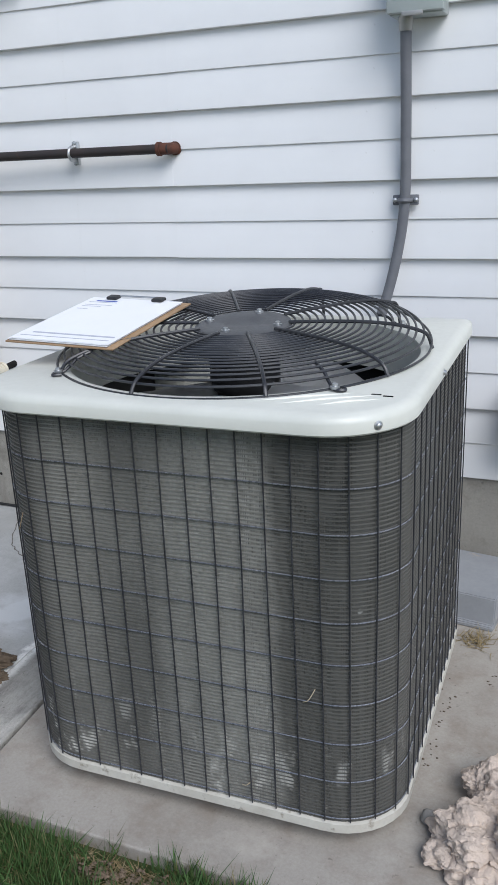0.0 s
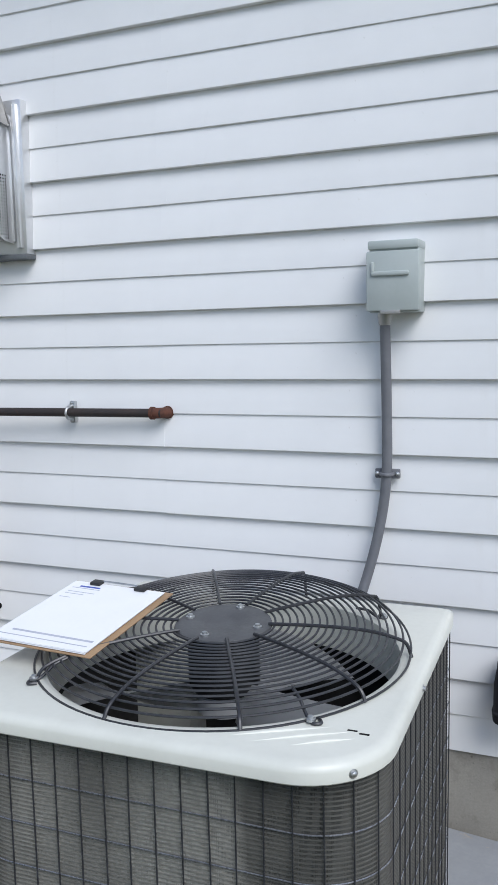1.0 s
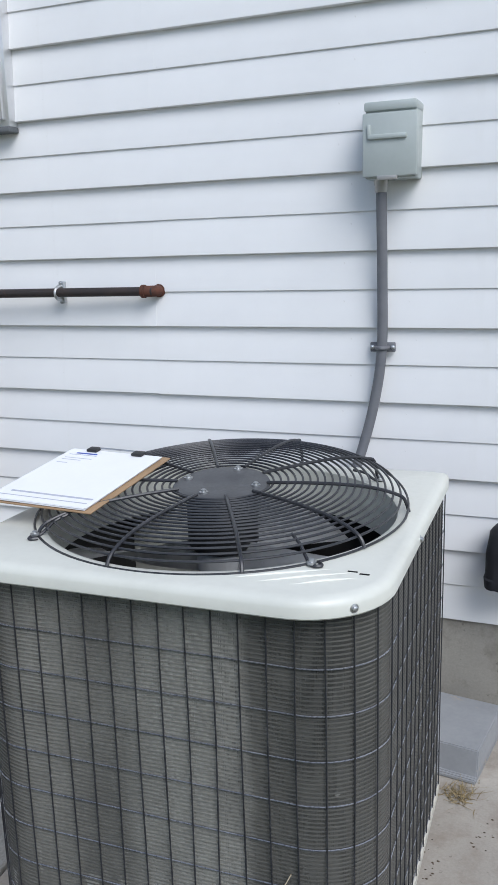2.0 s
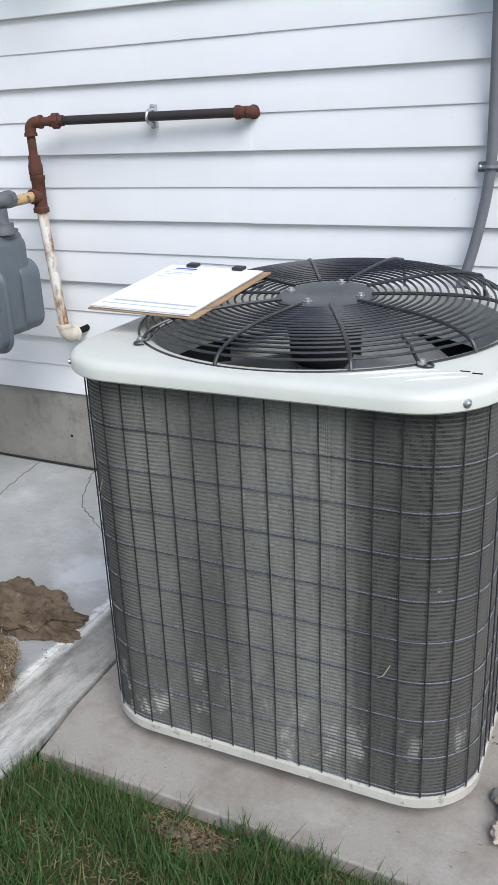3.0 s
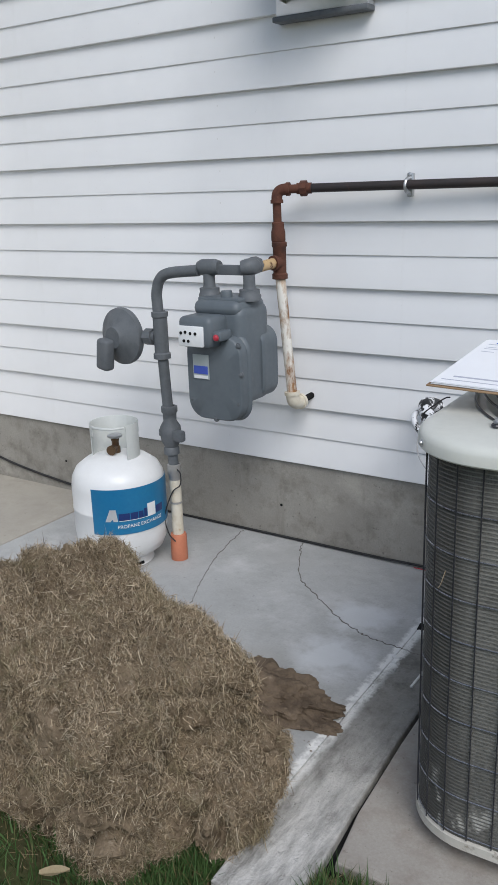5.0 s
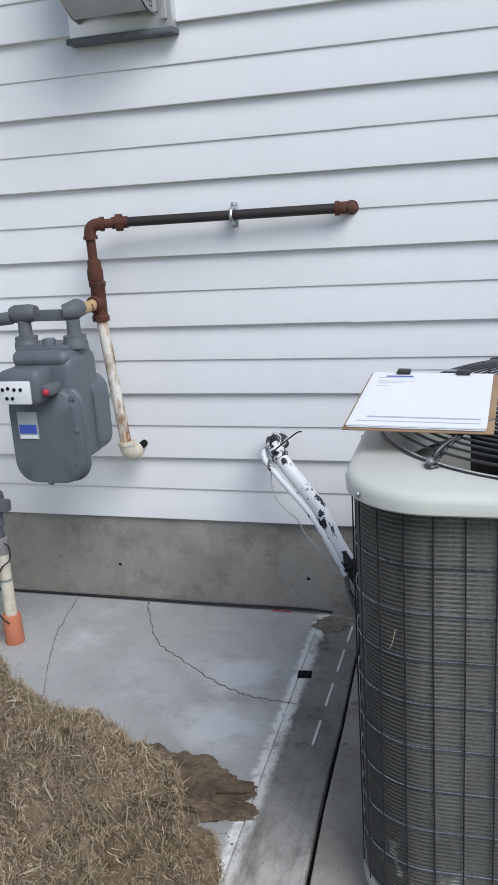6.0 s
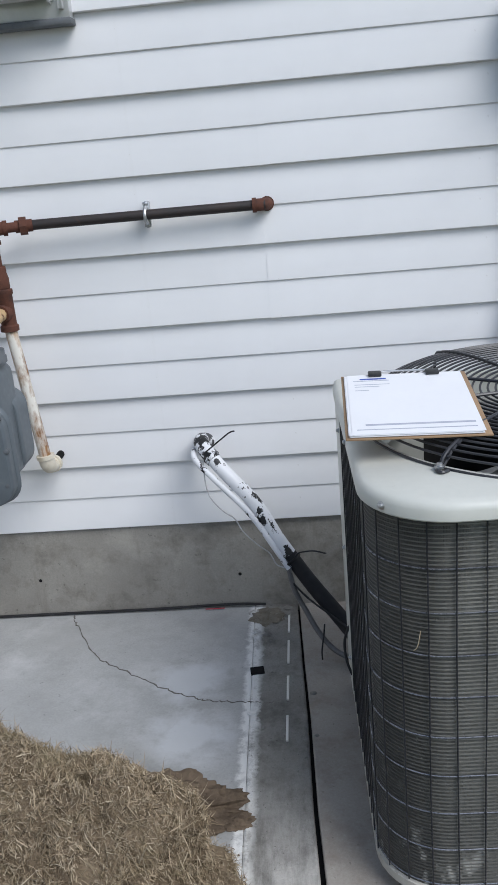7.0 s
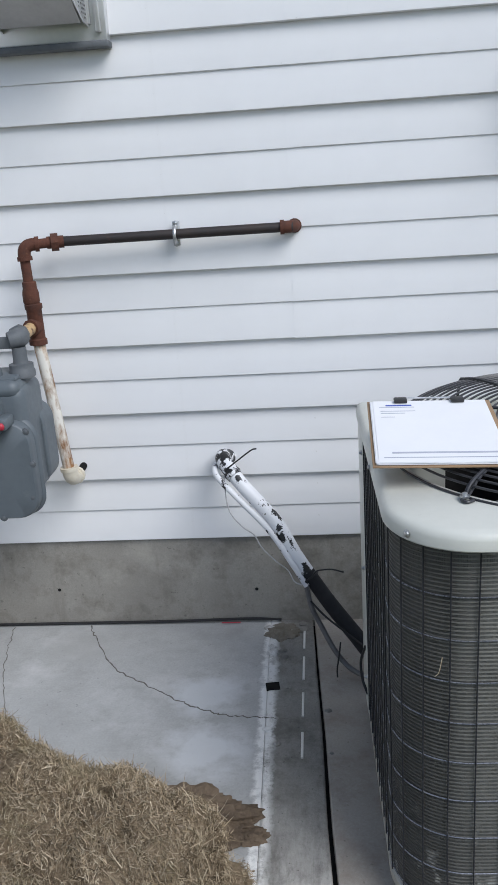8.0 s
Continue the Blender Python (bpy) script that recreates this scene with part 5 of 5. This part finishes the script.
# ---------------------------------------------------------------- refrigerant lines from wall to air conditioner
o = thing("refrigerant_line", (0, 0, 0), "insulated refrigerant line, white paint flaking off black foam", "refrigerant line")
whole = smooth_path([(-1.370, 2.262, 0.556), (-1.379, 2.215, 0.574), (-1.372, 2.165, 0.574), (-1.324, 2.115, 0.525), (-1.232, 2.075, 0.425), (-1.178, 2.046, 0.334), (-1.135, 2.030, 0.268), (-1.085, 2.012, 0.195), (-1.022, 1.982, 0.118), (-0.965, 1.935, 0.062), (-0.91, 1.86, 0.055), (-0.87, 1.80, 0.06)], 8)
cut1, cut2 = 22, 46
part("wall_elbow", piped(whole[:cut1 + 1], 0.0225, 16, 1), CHIPFOAM2, o, "elbow with most of its paint gone")
part("painted_foam", piped(whole[cut1:cut2 + 1], 0.0205, 16, 1), CHIPFOAM, o, "white painted foam sleeve, flaking")
part("bare_foam", piped(whole[cut2:], [0.0205, 0.022, 0.023, 0.022], 16, 1), FOAM, o, "bare black foam sleeve")
part("liquid_line", piped([(-1.392, 2.25, 0.545), (-1.402, 2.18, 0.555), (-1.390, 2.12, 0.545), (-1.338, 2.085, 0.498), (-1.247, 2.052, 0.405), (-1.187, 2.026, 0.315), (-1.148, 2.010, 0.252)], 0.0085, 10), CHIPFOAM, o, "thin line painted white")
part("bare_line", piped([(-1.150, 2.011, 0.255), (-1.138, 2.005, 0.190), (-1.112, 2.00, 0.13), (-1.072, 1.97, 0.062), (-1.02, 1.93, 0.025), (-0.93, 1.87, 0.03)], 0.0075, 10), GREYLINE, o, "thin line, bare grey")
part("signal_wire", piped([(-1.372, 2.13, 0.54), (-1.366, 2.09, 0.49), (-1.354, 2.075, 0.45), (-1.322, 2.07, 0.41), (-1.292, 2.07, 0.385), (-1.272, 2.07, 0.345), (-1.235, 2.06, 0.308), (-1.20, 2.035, 0.290), (-1.182, 2.012, 0.266), (-1.16, 2.005, 0.258)], 0.0019, 6), GREYWIRE, o, "thin grey thermostat wire")
part("loose_wire", piped([(-1.145, 2.005, 0.215), (-1.10, 1.985, 0.17), (-1.03, 1.95, 0.125), (-0.96, 1.90, 0.09)], 0.003, 7), RUBBER, o)
part("cable_tie", piped([(-1.375, 2.135, 0.556), (-1.35, 2.11, 0.580), (-1.32, 2.10, 0.605), (-1.287, 2.095, 0.630), (-1.272, 2.095, 0.634)], 0.0022, 6), RUBBER, o)
part("cable_tie", piped([(-1.152, 2.003, 0.268), (-1.132, 2.0, 0.287), (-1.12, 1.995, 0.305), (-1.08, 1.99, 0.312), (-1.045, 1.985, 0.305)], 0.0022, 6), RUBBER, o)
part("cable_tie", piped([(-1.06, 1.965, 0.10), (-1.065, 1.95, 0.07), (-1.072, 1.94, 0.03), (-1.072, 1.938, 0.004)], 0.0022, 6), RUBBER, o)
for p, q in (((-1.362, 2.152, 0.563), (-1.334, 2.122, 0.533)), ((-1.142, 2.033, 0.279), (-1.131, 2.028, 0.262))):
    mid, d = (Vector(p) + Vector(q)) / 2, (Vector(q) - Vector(p)).normalized()
    part("tie_band", piped([mid - d * 0.002, mid + d * 0.002], 0.0245, 14, 1), RUBBER, o)

# ---------------------------------------------------------------- bits on the walk
for y0, y1 in ((2.092, 2.213), (1.930, 2.046), (1.762, 1.868), (1.599, 1.697)):
    bm = boxed(-1.1702, -1.1638, y0, y1, -0.003, 0.005, 0.001)
    solid("foam_strip", bm, WHITEPLASTIC, "short strip of white joint filler in the concrete", "joint filler", "white joint filler strips")
solid("black_chip", turned(boxed(-0.019, 0.019, -0.018, 0.018, -0.002, 0.003, 0.001), Matrix.Translation((-1.252, 1.902, 0.0)) @ pose(0, 0, 0, 0, 0, 8)), HOLE, "small square black chip lying on the concrete", "chip")
solid("mortar_rubble", blob((-1.228, 2.19, -0.004), (0.056, 0.052, 0.016), 4, 0.3, 2.6, 3.0), RUBBLE, "brown crumbled mortar at the foot of the wall", "rubble")
for i, (x, y, s) in enumerate(((-1.275, 2.215, 0.018), (-1.175, 2.20, 0.02), (-1.17, 2.235, 0.016), (-1.255, 2.075, 0.022), (-1.235, 2.085, 0.018), (-1.262, 2.10, 0.015), (-1.225, 2.052, 0.014), (-1.258, 1.715, 0.013), (-1.252, 1.69, 0.012), (-1.232, 1.655, 0.012), (-1.205, 1.60, 0.007), (-1.24, 1.55, 0.006), (-1.19, 1.50, 0.007), (-1.10, 1.79, 0.010), (-1.095, 1.62, 0.006))):
    solid("mortar_lump", blob((x, y, 0.0), (s, s * 0.8, s * 0.45), 2, 0.35, 2.0, i * 1.7), STRIP, "grey crumb of broken mortar on the concrete", "rubble", "mortar crumbs")
bm = blob((-1.455, 1.392, -0.004), (0.185, 0.098, 0.062), 6, 0.34, 2.3, 5.0, -0.003)
lumpy(bm, 0.006, 30, 2.0)
solid("soil_mound", bm, SOIL, "low heap of damp brown soil spilled on the walk", "soil")
bm = blob((-1.270, 1.345, -0.002), (0.036, 0.026, 0.014), 4, 0.4, 2.4, 8.0)
solid("soil_clod", bm, SOIL, "small flat clod of brown soil", "soil")

# ---------------------------------------------------------------- straw bales


def make_bale(place, turn, size, seed, strand_count, lean=0.0, slope=0.0, label="", box=5.0, rough=1.0):
    """A slumped bale: a rounded block broken into lumps and clefts, under a mat of fine strands."""
    b = thing("straw_bale", place, label, "straw bale", turn=turn)
    bm = bmesh.new()
    bmesh.ops.create_cube(bm, size=2.0)
    bmesh.ops.subdivide_edges(bm, edges=bm.edges[:], cuts=70, use_grid_fill=True)
    for v in bm.verts:
        p = v.co
        m = max(abs(p.x), abs(p.y), abs(p.z))
        e = (abs(p.x) ** box + abs(p.y) ** box + abs(p.z) ** box) ** (1 / box)
        p *= m / e
    bm.normal_update()
    lift = sum(size) / 3
    for v in bm.verts:
        q = v.co.copy()
        w = Vector((q.x * size[0], q.y * size[1], q.z * size[2] * 0.5))
        n = noise.fractal(q * 1.4 + Vector((seed, 0, seed)), 0.9, 2.1, 3) * 0.10
        lump = noise.voronoi(w * 7.5 + Vector((seed, 1.7, seed)))[0]
        n += (0.11 - 0.22 * lump[0]) * rough
        n -= 0.20 * rough * max(0.0, 0.14 - (lump[1] - lump[0])) / 0.14
        n += noise.fractal(w * 26 + Vector((0, seed, 3)), 0.8, 2.2, 4) * 0.07 * rough
        ridge = -0.06 * max(0.0, 1 - abs(q.x + 0.25 + 0.25 * math.sin(q.y * 2 + seed)) * 8)
        q += v.normal * (0.03 + n * 0.85 + ridge * (q.z > 0))
        z = (q.z + 1) / 2
        v.co = Vector((q.x * size[0] * (1 - 0.06 * max(0, z)), q.y * size[1] * (1 - 0.12 * max(0, z)), max(-0.012, z * size[2] * (1 + lean * q.x - slope * max(0.0, q.y)))))
    bm.normal_update()
    rng = np.random.default_rng(int(seed * 10) + 3)
    bmesh.ops.triangulate(bm, faces=bm.faces[:])
    # clods of bare soil stay free of strands
    faces = [f for f in bm.faces if (c := f.calc_center_median()).z > 0.0 and f.normal.z > -0.5]
    bare = np.array([noise.noise(f.calc_center_median() * 8.5 + Vector((seed, 3, 0))) for f in faces])
    areas = np.array([f.calc_area() for f in faces]) * np.where(bare > 0.30, 0.12, 1.0)
    pick = rng.choice(len(faces), strand_count, p=areas / areas.sum())
    cen = np.array([f.calc_center_median() for f in faces])[pick]
    nor = np.array([f.normal for f in faces])[pick]
    # neighbouring strands lie much the same way
    flow = np.array([noise.noise_vector(f.calc_center_median() * 7.0 + Vector((0, seed, 5))) for f in faces])[pick]
    part("matted_straw", bm, STRAWBODY, b, "matted brown straw and soil")
    n = strand_count
    tang = np.cross(nor, flow * 1.0 + rng.normal(0, 0.9, (n, 3)))
    tang /= np.linalg.norm(tang, axis=1, keepdims=True) + 1e-9
    down = np.array([0, 0, -1.0]) - nor * (-nor[:, 2:3])
    ways = tang + 0.15 * down + nor * np.abs(rng.normal(0, 0.34, (n, 1)))
    ways /= np.linalg.norm(ways, axis=1, keepdims=True)
    lengths = rng.uniform(0.005, 0.017, n) * (1 + (rng.random(n) > 0.95) * 1.5)
    roots = cen + nor * rng.uniform(-0.003, 0.005, (n, 1)) + rng.normal(0, 0.004, (n, 3))
    bends = rng.normal(0, 0.006, (n, 3)) + nor * rng.uniform(-0.012, 0.004, (n, 1))
    me = strands("straw_strand", roots, ways, lengths, rng.uniform(0.00045, 0.00098, n), bends, STRAW, rng)
    ob = new("straw_strand", me)
    ob.parent = b
    tagged(ob, "loose yellow-brown straw strands", kind="stuff")
    return b


make_bale((-1.580, 0.955, -0.01), -14, (0.262, 0.222, 0.415), 1.3, 230000, -0.19, 0.04, "lumpy brown straw bale with soil clinging to it", 8.0)
make_bale((-2.15, 1.01, -0.01), -20, (0.14, 0.145, 0.235), 4.1, 30000, 0.0, 0.0, "lower lump of brown straw beside the bale", 4.0, 1.3)
make_bale((-1.335, 1.005, -0.01), 8, (0.115, 0.175, 0.185), 7.7, 26000, -0.1, 0.1, "small slumped heap of straw and soil", 3.5, 1.4)

# ---------------------------------------------------------------- right of the air conditioner
o = thing("splash_block", (-0.235, 2.075, 0.0), "grey plastic splash block by the foundation", "splash block", turn=-8)
bm = bmesh.new()
loft(bm, [[(x, y, z) for x, y in ((-0.10, -d), (0.095, -d), (0.095, 0.14), (-0.10, 0.14))] for d, z in ((0.125, 0.0), (0.125, 0.012), (0.115, 0.014), (0.105, 0.085))], True, True)
bmesh.ops.bevel(bm, geom=bm.edges[:], offset=0.003, segments=2, affect="EDGES")
part("block", bm, BLOCKGREY, o)


def make_rock(name, place, size, seed, label, turn=0.0):
    """A broken lump: facets split by clefts, with a crumbly skin."""
    bm = blob((0, 0, 0), (1, 1, 1), 6, 0.10, 1.5, seed)
    bm.normal_update()
    for v in bm.verts:
        p = v.co
        cell = noise.voronoi(p * 1.25 + Vector((seed, seed, 0)))[0]
        fine = noise.voronoi(p * 6.0 + Vector((0, seed, 1)))[0]
        k = -0.42 * cell[0] - 0.05 * max(0.0, 0.12 - (cell[1] - cell[0])) / 0.12 + 0.16
        k += -0.025 * fine[0] + noise.fractal(p * 3.5 + Vector((seed, 0, 0)), 0.7, 2.2, 5) * 0.13 + noise.fractal(p * 22, 0.7, 2.2, 3) * 0.018
        q = p + v.normal * k
        v.co = Vector((q.x * size[0], q.y * size[1], max(-0.003, (q.z + 0.5) * size[2])))
    turned(bm, pose(*place, 0, 0, turn))
    return tagged(new(name, done(name, bm, ROCK, True, 50)), label, "concrete chunk", "broken concrete chunks")


make_rock("concrete_chunk", (-0.062, 1.185, 0.0), (0.104, 0.104, 0.056), 2.2, "pale crumbling chunk of broken concrete on the pad", 20)
make_rock("concrete_chunk", (-0.045, 1.320, 0.0), (0.086, 0.090, 0.060), 3.7, "pale jagged chunk of broken concrete on the pad", -15)
make_rock("concrete_chunk", (0.065, 1.15, 0.0), (0.11, 0.15, 0.105), 6.4, "taller pale chunk of broken concrete on the pad", 30)
solid("pebble", blob((-0.180, 1.238, 0.010), (0.017, 0.015, 0.014), 3, 0.2, 1.6, 1.0), STONE, "small grey stone on the pad", "stone")
solid("pebble", blob((-0.155, 1.252, 0.006), (0.02, 0.013, 0.010), 3, 0.3, 1.8, 3.0), DEBRIS, "small dark clod of soil on the pad", "stone")

rng = np.random.default_rng(11)


def tuft(name, x, y, spread, n, height, mat, label, lie=0.5):
    roots = np.stack([rng.normal(x, spread, n), rng.normal(y, spread, n), np.zeros(n)], 1)
    ways = np.stack([rng.normal(0, lie, n), rng.normal(0, lie, n), np.abs(rng.normal(0.6, 0.3, n))], 1)
    ways /= np.linalg.norm(ways, axis=1, keepdims=True)
    bends = np.stack([rng.normal(0, 0.01, n), rng.normal(0, 0.01, n), rng.uniform(-0.006, 0, n)], 1)
    me = strands(name, roots, ways, rng.uniform(0.4, 1.0, n) * height, rng.uniform(0.0006, 0.0014, n), bends, mat, rng)
    return tagged(new(name, me), label, "dry grass", kind="stuff")


tuft("dry_grass_tuft", -0.195, 1.885, 0.022, 160, 0.045, DRYGRASS, "small tuft of dry yellow grass beside the air conditioner", 1.0)


def crumbs(name, x0, y0, x1, y1, n, size, mat, label):
    """A scatter of tiny flat chips along a line."""
    bm = bmesh.new()
    r = random.Random(int(abs(x0 * 1000) + n))
    for _ in range(n):
        u = r.random()
        c = Vector((x0 + (x1 - x0) * u + r.gauss(0, 0.012), y0 + (y1 - y0) * u + r.gauss(0, 0.012), 0.0005))
        a, s = r.uniform(0, 6.3), size * r.uniform(0.4, 1.3)
        ring = [bm.verts.new(c + Vector((s * math.cos(a + k * 1.257) * r.uniform(0.5, 1), s * math.sin(a + k * 1.257) * r.uniform(0.3, 0.8), 0))) for k in range(5)]
        tip = bm.verts.new(c + Vector((0, 0, s * 0.5)))
        for p, q in zip(ring, ring[1:] + ring[:1]):
            bm.faces.new((p, q, tip))
    return solid(name, bm, mat, label, "debris", kind="stuff", smooth=False)


crumbs("leaf_crumbs", -0.215, 1.36, -0.212, 1.70, 30, 0.004, DEBRIS, "dark leaf crumbs along the base of the unit")
crumbs("leaf_crumbs", -0.14, 1.70, -0.10, 1.82, 16, 0.004, DEBRIS, "dark leaf crumbs on the pad")
crumbs("soil_crumbs", -1.5, 1.5, -1.24, 1.25, 60, 0.004, SOIL, "scattered crumbs of brown soil on the walk")
crumbs("soil_crumbs", -1.25, 1.60, -1.17, 1.10, 40, 0.0028, CRACK, "grit scattered over the rough concrete strip")

# ---------------------------------------------------------------- lawn edge


def noise_at(xs, ys):
    return np.array([noise.noise(Vector((x * 14, y * 14, 0.0))) for x, y in zip(xs, ys)])


n = 75000
gx = rng.uniform(-2.9, 0.5, n)
gy = 0.968 + 0.014 * np.sin(gx * 9) - np.abs(rng.exponential(0.16, n)) + rng.normal(0, 0.006, n)
keep = (gy > -0.2) & (gx > -2.80) & ~((gx > -1.255) & (gx < -1.075) & (gy > 0.80))
bare = (np.sin(gx * 7.3 + 1.0) + np.sin(gy * 23 + gx * 5) > 1.05) & (rng.random(n) < 0.8)
bare |= (((gx + 0.66) / 0.085) ** 2 + ((gy - 0.925) / 0.045) ** 2 < 1) & (rng.random(n) < 0.93)
bare |= (gy > 0.90) & (noise_at(gx, gy) > 0.12) & (rng.random(n) < 0.75)
keep &= ~bare
gx, gy = gx[keep], gy[keep]
n = len(gx)
roots = np.stack([gx, gy, np.full(n, -0.03)], 1)
ways = np.stack([rng.normal(0, 0.28, n), rng.normal(0.05, 0.28, n), np.ones(n)], 1)
ways /= np.linalg.norm(ways, axis=1, keepdims=True)
bends = np.stack([rng.normal(0, 0.013, n), rng.normal(0, 0.013, n), rng.uniform(-0.012, 0, n)], 1)
me = strands("grass", roots, ways, rng.uniform(0.03, 0.075, n) * (1 + 0.5 * (rng.random(n) > 0.97)), rng.uniform(0.0009, 0.0020, n), bends, GRASS, rng)
tagged(new("grass", me), "short green lawn grass with dry blades at the slab edge", "grass", kind="stuff")
# dry thatch low between the blades
n = 16000
tx, ty = rng.uniform(-2.8, 0.4, n), 0.965 - np.abs(rng.exponential(0.07, n))
on = ~((tx > -1.255) & (tx < -1.075) & (ty > 0.80))
tx, ty = tx[on], ty[on]
n = len(tx)
ways = np.stack([rng.normal(0, 1, n), rng.normal(0, 1, n), np.abs(rng.normal(0.1, 0.2, n))], 1)
ways /= np.linalg.norm(ways, axis=1, keepdims=True)
me = strands("thatch", np.stack([tx, ty, rng.uniform(-0.03, -0.012, n)], 1), ways, rng.uniform(0.01, 0.035, n), rng.uniform(0.0005, 0.0012, n), rng.normal(0, 0.004, (n, 3)), DRYGRASS, rng)
tagged(new("thatch", me), "dry brown thatch under the lawn grass", "dry grass", kind="stuff")
crumbs("bare_soil_crumbs", -0.74, 0.92, -0.58, 0.93, 160, 0.006, SOIL, "dry soil crumbs in a bare spot of the lawn")

bm = bmesh.new()
rows = []
for i in range(7):
    u = i / 6
    w = 0.012 * math.sin(math.pi * (0.1 + 0.85 * u))
    rows.append([(-1.50 + 0.05 * u - w * 0.5, 0.655 + 0.03 * u + w, 0.034 + 0.006 * u), (-1.50 + 0.05 * u, 0.655 + 0.03 * u, 0.028 + 0.006 * u), (-1.50 + 0.05 * u + w * 0.5, 0.655 + 0.03 * u - w, 0.034 + 0.006 * u)])
loft(bm, rows, False)
bmesh.ops.solidify(bm, geom=bm.faces[:], thickness=0.0008)
solid("dry_leaf", bm, LEAF, "curled pale dry leaf lying in the grass", "leaf")
